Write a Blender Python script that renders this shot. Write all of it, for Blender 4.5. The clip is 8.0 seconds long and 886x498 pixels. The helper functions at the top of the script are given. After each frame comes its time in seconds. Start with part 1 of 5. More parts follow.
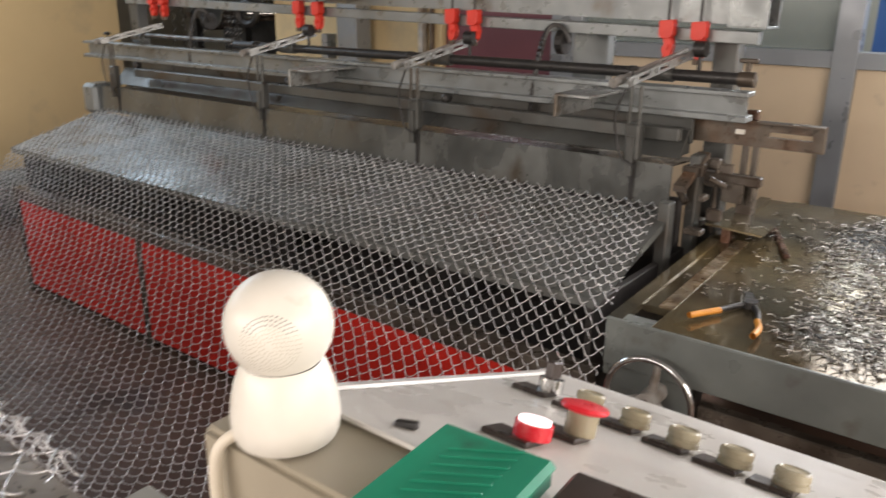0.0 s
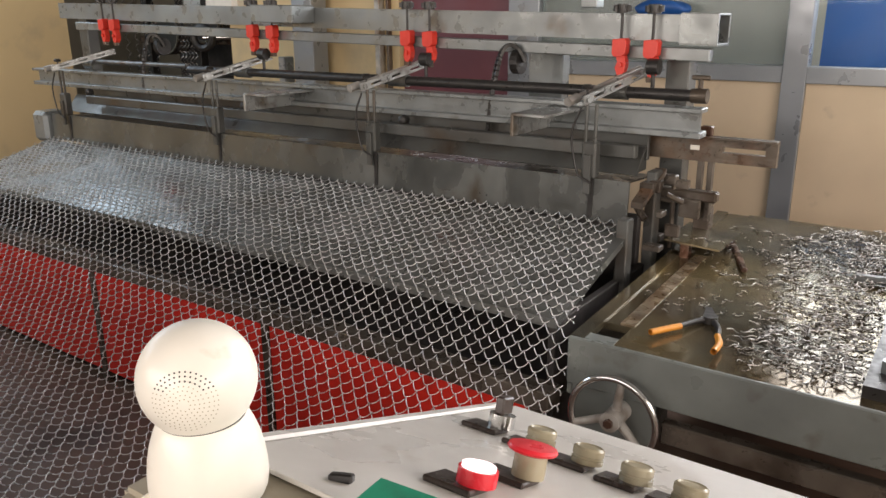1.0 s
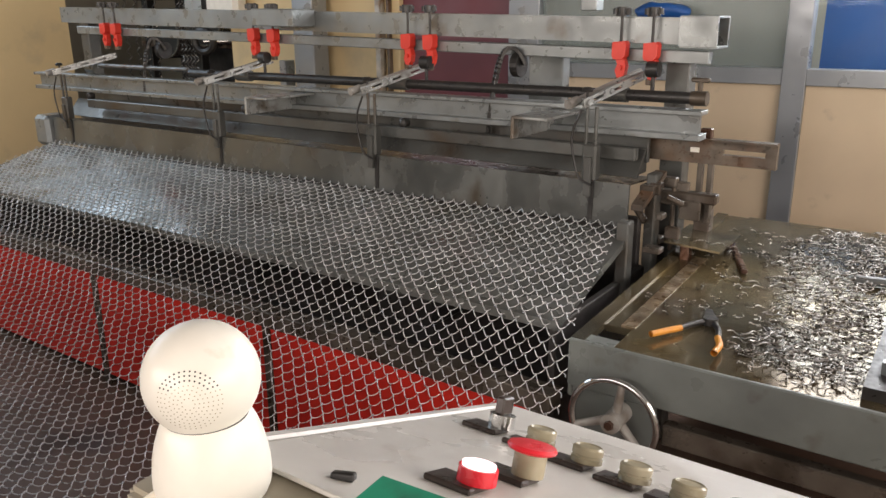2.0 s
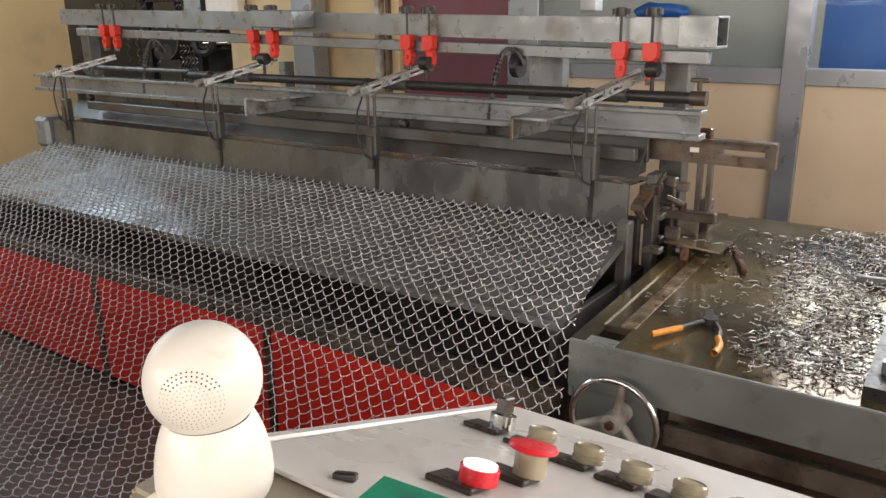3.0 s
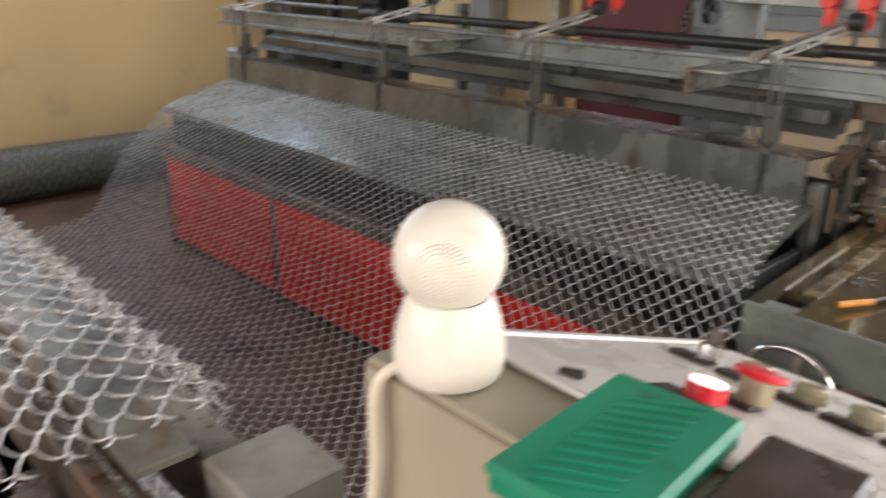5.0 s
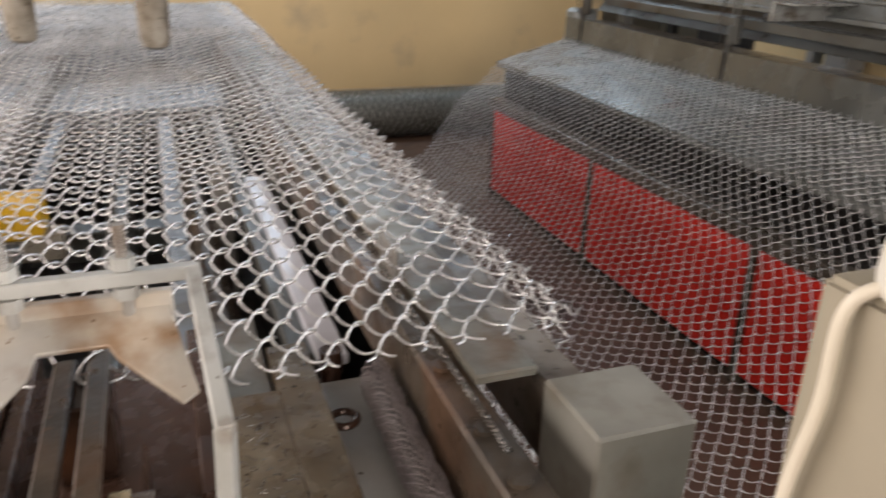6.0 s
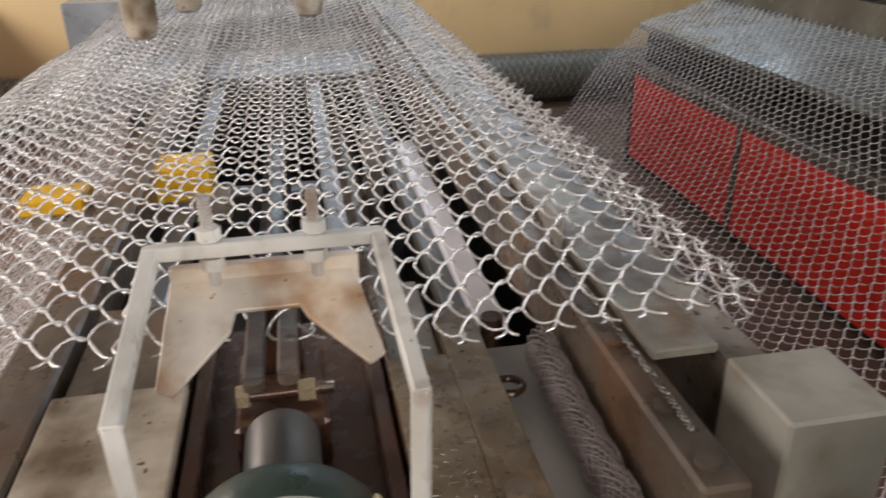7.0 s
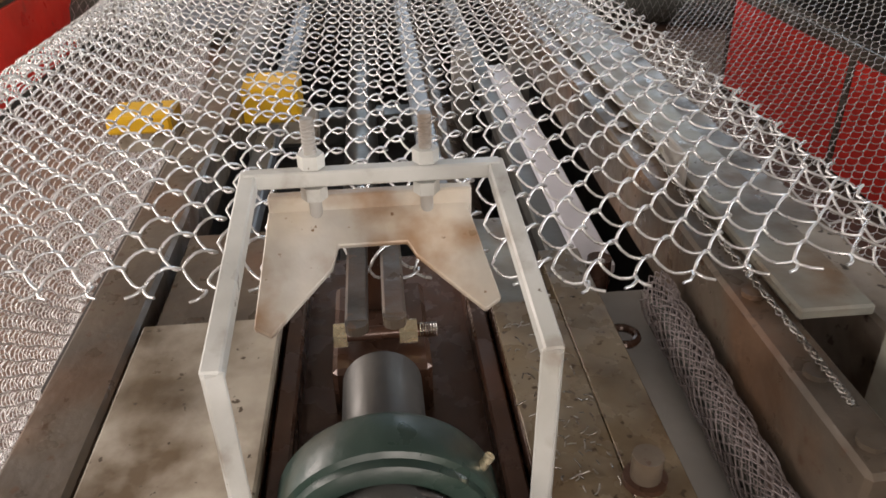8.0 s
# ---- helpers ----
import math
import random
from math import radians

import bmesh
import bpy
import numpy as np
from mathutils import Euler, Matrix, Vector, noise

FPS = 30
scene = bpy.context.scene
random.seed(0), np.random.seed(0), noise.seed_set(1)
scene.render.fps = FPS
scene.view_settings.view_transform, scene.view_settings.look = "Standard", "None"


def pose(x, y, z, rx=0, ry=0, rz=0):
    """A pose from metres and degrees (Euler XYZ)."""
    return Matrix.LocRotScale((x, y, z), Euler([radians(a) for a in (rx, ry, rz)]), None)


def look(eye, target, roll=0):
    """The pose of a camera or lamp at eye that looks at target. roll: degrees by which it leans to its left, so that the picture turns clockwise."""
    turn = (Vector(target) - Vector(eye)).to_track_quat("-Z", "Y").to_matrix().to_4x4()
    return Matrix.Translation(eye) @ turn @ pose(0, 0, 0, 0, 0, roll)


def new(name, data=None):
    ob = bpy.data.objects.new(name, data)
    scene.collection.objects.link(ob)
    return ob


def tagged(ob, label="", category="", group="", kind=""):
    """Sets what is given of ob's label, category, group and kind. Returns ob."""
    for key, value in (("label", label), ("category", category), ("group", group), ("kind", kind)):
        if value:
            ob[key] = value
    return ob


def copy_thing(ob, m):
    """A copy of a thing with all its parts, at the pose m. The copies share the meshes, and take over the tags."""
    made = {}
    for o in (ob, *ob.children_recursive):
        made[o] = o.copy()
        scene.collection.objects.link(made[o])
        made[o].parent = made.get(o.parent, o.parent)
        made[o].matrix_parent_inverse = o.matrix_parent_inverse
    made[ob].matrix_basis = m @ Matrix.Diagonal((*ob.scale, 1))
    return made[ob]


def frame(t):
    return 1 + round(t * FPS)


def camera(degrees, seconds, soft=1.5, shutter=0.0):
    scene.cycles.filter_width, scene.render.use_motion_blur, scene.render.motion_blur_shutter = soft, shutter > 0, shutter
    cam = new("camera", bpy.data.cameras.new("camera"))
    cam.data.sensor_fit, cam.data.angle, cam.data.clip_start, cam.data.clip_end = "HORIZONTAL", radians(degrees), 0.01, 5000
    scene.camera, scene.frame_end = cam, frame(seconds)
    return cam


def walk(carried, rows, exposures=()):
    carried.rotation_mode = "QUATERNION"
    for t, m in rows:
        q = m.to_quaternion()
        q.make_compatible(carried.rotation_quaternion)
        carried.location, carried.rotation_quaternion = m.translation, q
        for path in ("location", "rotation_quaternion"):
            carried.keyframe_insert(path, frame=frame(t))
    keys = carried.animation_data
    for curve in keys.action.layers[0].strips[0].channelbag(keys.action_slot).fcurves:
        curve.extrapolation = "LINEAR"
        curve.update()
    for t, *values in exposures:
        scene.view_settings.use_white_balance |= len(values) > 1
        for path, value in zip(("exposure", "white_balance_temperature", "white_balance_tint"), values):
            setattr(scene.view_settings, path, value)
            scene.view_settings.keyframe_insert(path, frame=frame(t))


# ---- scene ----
cam = camera(59.5, 8.0, 1.5, 0.6)
PATH = [
    (0, (-0.084, 0.033, 1.578), (-1.249, 1.533, 0.952), 0.4),
    (0.5, (-0.083, 0.06, 1.581), (-1.178, 1.625, 0.989), -0.3),
    (1, (-0.084, 0.065, 1.582), (-1.188, 1.629, 1.002), -0.4),
    (1.5, (-0.08, 0.061, 1.583), (-1.187, 1.625, 1.009), -0.5),
    (3, (-0.08, 0.059, 1.583), (-1.187, 1.624, 1.012), -0.7),
    (3.5, (-0.077, 0.057, 1.583), (-1.187, 1.621, 1.014), -1.0),
    (4, (-0.08, 0.059, 1.581), (-1.198, 1.615, 1.007), -0.9),
    (5.3, (-0.126, -0.013, 1.538), (-1.627, 1.103, 0.829), 0.7),
    (5.5, (-0.134, -0.033, 1.528), (-1.724, 0.95, 0.816), 0.6),
    (6, (-0.189, -0.022, 1.48), (-1.924, 0.621, 0.721), 1.6),
    (6.5, (-0.192, -0.049, 1.481), (-1.959, 0.407, 0.661), 0.2),
    (7, (-0.208, -0.07, 1.48), (-1.992, 0.259, 0.638), -0.8),
    (7.5, (-0.234, -0.09, 1.474), (-1.993, 0.076, 0.536), -1.8),
    (8, (-0.279, -0.101, 1.456), (-2.003, 0.038, 0.452), -1.3),
]
walk(cam, [(t, look(eye, target, roll)) for t, eye, target, roll in PATH])

# world: daylight through the high back windows and unseen openings right and rear
world = bpy.data.worlds.new("world")
scene.world = world
world.use_nodes = True
wn = world.node_tree.nodes
sky = wn.new("ShaderNodeTexSky")
sky.sky_type, sky.sun_disc = "NISHITA", False
sky.sun_elevation, sky.sun_rotation = radians(40), radians(150)
wn["Background"].inputs[1].default_value = 0.12
world.node_tree.links.new(sky.outputs[0], wn["Background"].inputs[0])


def area_light(name, eye, target, w, h, power, colour):
    lamp = bpy.data.lights.new(name, "AREA")
    lamp.shape, lamp.size, lamp.size_y, lamp.energy, lamp.color = "RECTANGLE", w, h, power, colour
    ob = new(name, lamp)
    ob.matrix_world = look(eye, target)
    return ob


area_light("window_light_back", (0.98, 4.14, 2.31), (0.9, 0.0, 1.2), 3.6, 1.25, 105, (1.0, 0.94, 0.96))
area_light("window_light_west", (-6.0, 1.1, 2.58), (-2.8, 0.9, 0.8), 4.4, 0.95, 62, (0.68, 0.83, 1.0))
# Right and rear lamps are added fill; no window is known there.
area_light("fill_light_right", (2.92, 0.6, 2.05), (-2.0, 0.6, 0.7), 4.2, 1.3, 150, (1.0, 0.86, 0.77))
area_light("fill_light_rear", (-2.2, -3.3, 2.25), (-2.2, 1.5, 0.5), 5.6, 1.2, 208, (1.0, 0.86, 0.78))
scene.view_settings.exposure = 0.0


# ---- materials ----
def material(name, base, base2=None, rough=0.5, metal=0.0, scale=8.0, dirt=None, dirt_amount=0.0, dirt_scale=3.0,
             bump=0.1, bump_scale=60.0, rough_var=0.15, stretch=(1, 1, 1), coat=0.0, island=0.0, specks=0.0, clouds=0.3):
    m = bpy.data.materials.new(name)
    m.use_nodes = True
    nt = m.node_tree
    n, l = nt.nodes, nt.links
    b = n["Principled BSDF"]
    co = n.new("ShaderNodeTexCoord")
    mp = n.new("ShaderNodeMapping")
    mp.inputs["Scale"].default_value = stretch
    l.new(co.outputs["Object"], mp.inputs[0])

    def tex(s, detail=4):
        t = n.new("ShaderNodeTexNoise")
        t.inputs["Scale"].default_value, t.inputs["Detail"].default_value = s, detail
        l.new(mp.outputs[0], t.inputs["Vector"])
        return t.outputs["Fac"]

    def ramp(src, a, c):
        r = n.new("ShaderNodeMapRange")
        r.inputs[1].default_value, r.inputs[2].default_value = a, c
        l.new(src, r.inputs[0])
        return r.outputs[0]

    def mix(fac, c1, c2):
        x = n.new("ShaderNodeMix")
        x.data_type = "RGBA"
        l.new(fac, x.inputs["Factor"])
        for sock, c in ((x.inputs[6], c1), (x.inputs[7], c2)):
            if isinstance(c, tuple):
                sock.default_value = (*c, 1)
            else:
                l.new(c, sock)
        return x.outputs[2]

    base2 = base2 or tuple(v * 0.8 for v in base)
    col = mix(ramp(tex(scale), 0.3, 0.7), base, base2)
    if dirt:
        d = ramp(tex(dirt_scale, 8), 0.68 - 0.35 * dirt_amount, 0.80 - 0.2 * dirt_amount)
        col = mix(d, col, dirt)
        cloud = n.new("ShaderNodeMapRange")
        cloud.inputs[1].default_value, cloud.inputs[2].default_value = 0.3, 0.7
        cloud.inputs[3].default_value, cloud.inputs[4].default_value = 1 - clouds, 1 + clouds * 0.35
        l.new(tex(dirt_scale * 0.55, 10), cloud.inputs[0])
        shade = n.new("ShaderNodeHueSaturation")
        l.new(cloud.outputs[0], shade.inputs["Value"])
        l.new(col, shade.inputs["Color"])
        col = shade.outputs[0]
        if specks:
            col = mix(ramp(tex(dirt_scale * 7, 5), 0.80 - 0.2 * specks, 0.84 - 0.2 * specks), col, tuple(v * 0.5 for v in dirt))
    if island:
        g = n.new("ShaderNodeNewGeometry")
        hs = n.new("ShaderNodeHueSaturation")
        r = n.new("ShaderNodeMapRange")
        r.inputs[3].default_value, r.inputs[4].default_value = 1 - island, 1 + island
        l.new(g.outputs["Random Per Island"], r.inputs[0])
        l.new(r.outputs[0], hs.inputs["Value"])
        l.new(col, hs.inputs["Color"])
        col = hs.outputs[0]
    l.new(col, b.inputs["Base Color"])
    rr = n.new("ShaderNodeMapRange")
    rr.inputs[1].default_value, rr.inputs[2].default_value = 0.3, 0.7
    rr.inputs[3].default_value, rr.inputs[4].default_value = max(0.03, rough - rough_var), min(1, rough + rough_var)
    l.new(tex(scale * 2.3, 6), rr.inputs[0])
    l.new(rr.outputs[0], b.inputs["Roughness"])
    b.inputs["Metallic"].default_value = metal
    b.inputs["Coat Weight"].default_value = coat
    if bump:
        bp = n.new("ShaderNodeBump")
        bp.inputs["Strength"].default_value, bp.inputs["Distance"].default_value = bump, 0.004
        l.new(tex(bump_scale, 5), bp.inputs["Height"])
        l.new(bp.outputs[0], b.inputs["Normal"])
    return m


M = {}
M["wire"] = material("galvanised_wire", (0.76, 0.76, 0.76), (0.62, 0.62, 0.615), 0.30, 0.72, 20, bump=0.0, rough_var=0.08)
M["scrap"] = material("scrap_wire", (0.36, 0.35, 0.33), (0.15, 0.13, 0.11), 0.28, 0.95, 30, bump=0.0, island=0.35)
M["steel"] = material("grey_machine_paint", (0.125, 0.13, 0.122), (0.085, 0.085, 0.078), 0.38, 0.35, 5, (0.08, 0.062, 0.045), 0.5, 4, 0.15, 90)
M["lightsteel"] = material("bare_galvanised_steel", (0.27, 0.29, 0.29), (0.21, 0.225, 0.225), 0.36, 0.5, 7, (0.14, 0.12, 0.10), 0.18, 6, 0.1, 120, specks=0.4, clouds=0.25)
M["arm"] = material("worn_aluminium", (0.48, 0.49, 0.48), (0.36, 0.37, 0.36), 0.35, 0.6, 12, (0.15, 0.12, 0.09), 0.35, 12, 0.1, 90)
M["apron"] = material("worn_steel_sheet", (0.25, 0.26, 0.25), (0.16, 0.165, 0.15), 0.26, 0.65, 3, (0.10, 0.09, 0.06), 0.3, 2.5, 0.1, 40)
M["pushplate"] = material("streaked_steel_plate", (0.20, 0.208, 0.196), (0.135, 0.14, 0.13), 0.25, 0.6, 4, (0.09, 0.075, 0.055), 0.2, 5, 0.10, 24, stretch=(1, 1, 0.7), clouds=0.3)
M["red"] = material("red_enamel_paint", (0.90, 0.036, 0.021), (0.80, 0.031, 0.019), 0.42, 0, 3, (0.3, 0.03, 0.02), 0.12, 5, 0.08, 70, clouds=0.2)
M["clampred"] = material("red_clamp_paint", (0.75, 0.05, 0.025), (0.6, 0.035, 0.02), 0.4, 0, 15, bump=0.05)
M["oily"] = material("oily_table_steel", (0.13, 0.125, 0.10), (0.24, 0.175, 0.075), 0.15, 0.55, 2.2, (0.12, 0.085, 0.04), 0.5, 4, 0.10, 18, rough_var=0.10, specks=0.8, clouds=0.5)
M["tablepaint"] = material("grey_green_table_paint", (0.20, 0.22, 0.205), (0.15, 0.165, 0.155), 0.38, 0.1, 4, (0.09, 0.08, 0.06), 0.25, 9, 0.1, 80)
M["rust"] = material("rusty_steel", (0.175, 0.137, 0.10), (0.115, 0.094, 0.074), 0.38, 0.25, 14, (0.17, 0.10, 0.06), 0.6, 9, 0.3, 60, specks=0.9, clouds=0.7)
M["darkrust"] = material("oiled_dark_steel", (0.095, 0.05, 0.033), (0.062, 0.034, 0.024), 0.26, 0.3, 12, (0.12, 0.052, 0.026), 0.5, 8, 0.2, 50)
M["black"] = material("black_iron", (0.022, 0.021, 0.021), (0.035, 0.033, 0.03), 0.4, 0.3, 30, bump=0.1)
# near-black in place of the shade inside hollow machine parts
M["dark"] = material("shade_dark_steel", (0.032, 0.030, 0.029), (0.048, 0.042, 0.038), 0.7, 0, 6, bump=0.1)
M["chrome"] = material("polished_steel", (0.62, 0.62, 0.60), (0.5, 0.5, 0.5), 0.18, 1.0, 12, bump=0.03, rough_var=0.08)
M["brass"] = material("zinc_plated_nut", (0.90, 0.80, 0.56), (0.80, 0.68, 0.44), 0.24, 0.8, 20, bump=0.05)
M["greywhite"] = material("chipped_pale_grey_paint", (0.52, 0.53, 0.51), (0.42, 0.42, 0.385), 0.42, 0, 14, (0.20, 0.16, 0.12), 0.4, 20, 0.15, 80, specks=0.45, clouds=0.3)
M["tan"] = material("rust_stained_plate", (0.53, 0.465, 0.37), (0.55, 0.53, 0.485), 0.42, 0.1, 16, (0.28, 0.155, 0.07), 0.6, 14, 0.2, 50, specks=0.6, clouds=0.6)
M["dirtycream"] = material("dirty_cream_plate", (0.46, 0.42, 0.35), (0.30, 0.26, 0.20), 0.42, 0.1, 9, (0.12, 0.085, 0.05), 0.7, 11, 0.15, 60, specks=0.8, clouds=0.5)
M["greybeam"] = material("weathered_grey_beam", (0.46, 0.45, 0.42), (0.34, 0.32, 0.29), 0.46, 0.15, 9, (0.13, 0.085, 0.05), 0.45, 7, 0.15, 60, specks=0.5, clouds=0.5)
M["greenpaint"] = material("dark_green_housing", (0.035, 0.062, 0.05), (0.022, 0.042, 0.034), 0.36, 0, 12, (0.06, 0.05, 0.035), 0.45, 14, 0.35, 40, clouds=0.4)
M["boxgrey"] = material("dusty_grey_sheet_metal", (0.40, 0.39, 0.345), (0.32, 0.315, 0.27), 0.45, 0.1, 9, (0.20, 0.165, 0.12), 0.5, 11, 0.1, 60, clouds=0.35)
M["stained"] = material("stained_grey_strip", (0.31, 0.31, 0.265), (0.22, 0.205, 0.165), 0.42, 0.15, 14, (0.15, 0.095, 0.05), 0.7, 12, 0.25, 60, specks=0.6, clouds=0.7)
M["yellow"] = material("yellow_block_paint", (0.88, 0.53, 0.01), (0.76, 0.43, 0.01), 0.45, 0, 10, (0.3, 0.2, 0.04), 0.2, 12, 0.08, 60)
M["paper"] = material("pale_plastic_strip", (0.86, 0.86, 0.92), (0.74, 0.75, 0.82), 0.14, 0, 6, (0.35, 0.32, 0.30), 0.2, 8, 0.15, 25)
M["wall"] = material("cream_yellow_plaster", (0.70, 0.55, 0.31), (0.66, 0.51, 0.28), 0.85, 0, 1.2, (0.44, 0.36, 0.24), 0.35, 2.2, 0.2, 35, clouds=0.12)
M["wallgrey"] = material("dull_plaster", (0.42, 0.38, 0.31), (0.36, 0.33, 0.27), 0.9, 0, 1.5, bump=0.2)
M["panel"] = material("cream_partition_board", (0.68, 0.55, 0.38), (0.64, 0.51, 0.35), 0.55, 0, 1.5, (0.45, 0.36, 0.25), 0.08, 6, 0.04, 50, clouds=0.08)
M["alu"] = material("grey_aluminium_profile", (0.31, 0.33, 0.35), (0.26, 0.28, 0.30), 0.36, 0.5, 4, bump=0.03)
M["maroon"] = material("maroon_door_paint", (0.16, 0.045, 0.055), (0.13, 0.035, 0.045), 0.5, 0, 3, bump=0.06)
M["blue"] = material("blue_tarpaulin", (0.010, 0.085, 0.30), (0.007, 0.065, 0.25), 0.5, 0, 2, bump=0.15, bump_scale=6)
M["floor"] = material("brown_concrete_floor", (0.155, 0.092, 0.062), (0.118, 0.07, 0.048), 0.6, 0, 2.0, (0.07, 0.045, 0.035), 0.4, 3.0, 0.2, 30)
M["ceiling"] = material("low_bounce_grey_ceiling", (0.26, 0.25, 0.24), (0.2, 0.2, 0.19), 0.9, 0, 1.0, bump=0.1)
M["console"] = material("cream_console_paint", (0.385, 0.345, 0.265), (0.35, 0.315, 0.24), 0.36, 0, 4, (0.38, 0.34, 0.27), 0.10, 14, 0.05, 90, clouds=0.12)
M["consoletop"] = material("greyish_console_panel", (0.64, 0.615, 0.57), (0.58, 0.56, 0.515), 0.33, 0, 5, (0.42, 0.38, 0.32), 0.08, 20, 0.05, 90, clouds=0.12)
M["white"] = material("white_abs_plastic", (0.80, 0.775, 0.70), (0.76, 0.735, 0.655), 0.34, 0, 18, (0.60, 0.53, 0.42), 0.10, 30, bump=0.0, rough_var=0.05, clouds=0.12)
M["cable"] = material("cream_cable_sheath", (0.72, 0.66, 0.55), (0.68, 0.62, 0.5), 0.45, 0, 12, bump=0.0)
M["green"] = material("green_plastic_case", (0.015, 0.29, 0.165), (0.012, 0.23, 0.13), 0.38, 0, 8, (0.02, 0.10, 0.06), 0.2, 22, 0.06, 40)
M["knobcream"] = material("yellowed_clear_plastic", (0.42, 0.38, 0.27), (0.33, 0.29, 0.19), 0.18, 0, 20, bump=0.0)
M["redknob"] = material("red_button_plastic", (0.72, 0.02, 0.035), (0.62, 0.018, 0.03), 0.28, 0, 20, bump=0.0)
M["plasticblack"] = material("black_switch_plate", (0.03, 0.022, 0.018), (0.05, 0.035, 0.028), 0.35, 0, 25, bump=0.05)
M["orange"] = material("orange_grip_plastic", (0.66, 0.29, 0.035), (0.5, 0.19, 0.02), 0.4, 0, 25, bump=0.0)
M["rollgrey"] = material("stacked_mesh_grey", (0.17, 0.18, 0.16), (0.10, 0.105, 0.095), 0.5, 0.3, 60, (0.3, 0.31, 0.29), 0.3, 90, 0.3, 90)
M["oilbrown"] = material("oil_stained_plate", (0.19, 0.14, 0.082), (0.26, 0.215, 0.15), 0.28, 0.15, 12, (0.10, 0.06, 0.025), 0.8, 14, 0.3, 40, specks=0.9, clouds=0.55)
M["wood"] = material("brown_wood_board", (0.34, 0.17, 0.08), (0.25, 0.12, 0.055), 0.6, 0, 6, bump=0.15)
M["shaft"] = material("dull_turned_steel", (0.24, 0.235, 0.225), (0.15, 0.148, 0.142), 0.48, 0.9, 8, (0.12, 0.09, 0.07), 0.3, 10, 0.08, 90)
M["grime"] = material("grimy_brown_steel", (0.34, 0.30, 0.25), (0.22, 0.185, 0.15), 0.4, 0.2, 9, (0.09, 0.06, 0.035), 0.65, 11, 0.25, 50, specks=0.9, clouds=0.7)
M["sill"] = material("oily_sill_steel", (0.20, 0.175, 0.145), (0.12, 0.10, 0.08), 0.34, 0.4, 9, (0.07, 0.05, 0.035), 0.5, 7, 0.15, 60, specks=0.6, clouds=0.5)
M["bluegrey"] = material("blue_grey_sheet_paint", (0.28, 0.315, 0.355), (0.22, 0.25, 0.28), 0.36, 0.25, 6, (0.17, 0.15, 0.13), 0.25, 8, 0.1, 80, clouds=0.3)
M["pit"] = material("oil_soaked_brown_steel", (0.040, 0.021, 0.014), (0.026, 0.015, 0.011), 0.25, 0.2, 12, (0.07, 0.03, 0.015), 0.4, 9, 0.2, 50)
M["netgrey"] = material("dull_brown_net_wire", (0.33, 0.29, 0.29), (0.2, 0.17, 0.165), 0.55, 0.3, 40, bump=0.0)
M["cyan"] = material("pale_card", (0.62, 0.68, 0.74), (0.55, 0.62, 0.7), 0.5, 0, 10, bump=0.0)

gm = bpy.data.materials.new("frosted_glass")
gm.use_nodes = True
gb = gm.node_tree.nodes["Principled BSDF"]
gb.inputs["Base Color"].default_value = (0.38, 0.43, 0.42, 1)
gb.inputs["Roughness"].default_value = 0.25
gb.inputs["Transmission Weight"].default_value = 0.75
gb.inputs["IOR"].default_value = 1.3
M["glass"] = gm
gm = bpy.data.materials.new("clear_glass")
gm.use_nodes = True
gb = gm.node_tree.nodes["Principled BSDF"]
gb.inputs["Base Color"].default_value = (0.85, 0.9, 0.9, 1)
gb.inputs["Roughness"].default_value = 0.03
gb.inputs["Transmission Weight"].default_value = 1.0
gb.inputs["IOR"].default_value = 1.15
M["clear"] = gm
em = bpy.data.materials.new("lit_lamp_lens")
em.use_nodes = True
eb = em.node_tree.nodes["Principled BSDF"]
eb.inputs["Base Color"].default_value = (1, 0.75, 0.75, 1)
eb.inputs["Emission Color"].default_value = (1, 0.80, 0.82, 1)
eb.inputs["Emission Strength"].default_value = 1.6
M["lit"] = em
dm = bpy.data.materials.new("daylight_outside")
dm.use_nodes = True
db = dm.node_tree.nodes["Principled BSDF"]
db.inputs["Base Color"].default_value = (0.8, 0.85, 0.9, 1)
db.inputs["Emission Color"].default_value = (0.85, 0.93, 1, 1)
db.inputs["Emission Strength"].default_value = 3.0
M["daylight"] = dm


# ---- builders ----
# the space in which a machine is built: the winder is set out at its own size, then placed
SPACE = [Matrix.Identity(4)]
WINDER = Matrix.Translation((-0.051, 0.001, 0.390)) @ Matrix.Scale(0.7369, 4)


def thing(name, base, label, category, group="", kind=""):
    e = new(name)
    e.empty_display_size = 0.1
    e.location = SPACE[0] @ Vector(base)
    return tagged(e, label, category, group, kind)


def part(name, bm, mat, parent=None, label="", origin=(0, 0, 0), smooth=False):
    """Links a bmesh, built in world places, as one mesh object under a thing or a part."""
    me = bpy.data.meshes.new(name)
    if any(origin):
        bmesh.ops.translate(bm, verts=bm.verts, vec=-Vector(origin))
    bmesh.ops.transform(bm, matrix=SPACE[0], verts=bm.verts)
    bm.to_mesh(me)
    bm.free()
    me.materials.append(M[mat])
    if smooth:
        me.shade_smooth()
        me.set_sharp_from_angle(angle=radians(38))
    ob = new(name, me)
    if any(origin):
        ob.location = origin
    if parent:
        ob.parent = parent
        top = parent
        at = Vector(parent.location)
        while top.parent:
            top = top.parent
            at = Vector(parent.location)
        ob.matrix_parent_inverse = Matrix.Translation(-at)
    if label:
        ob["label"] = label
    return ob


def B():
    return bmesh.new()


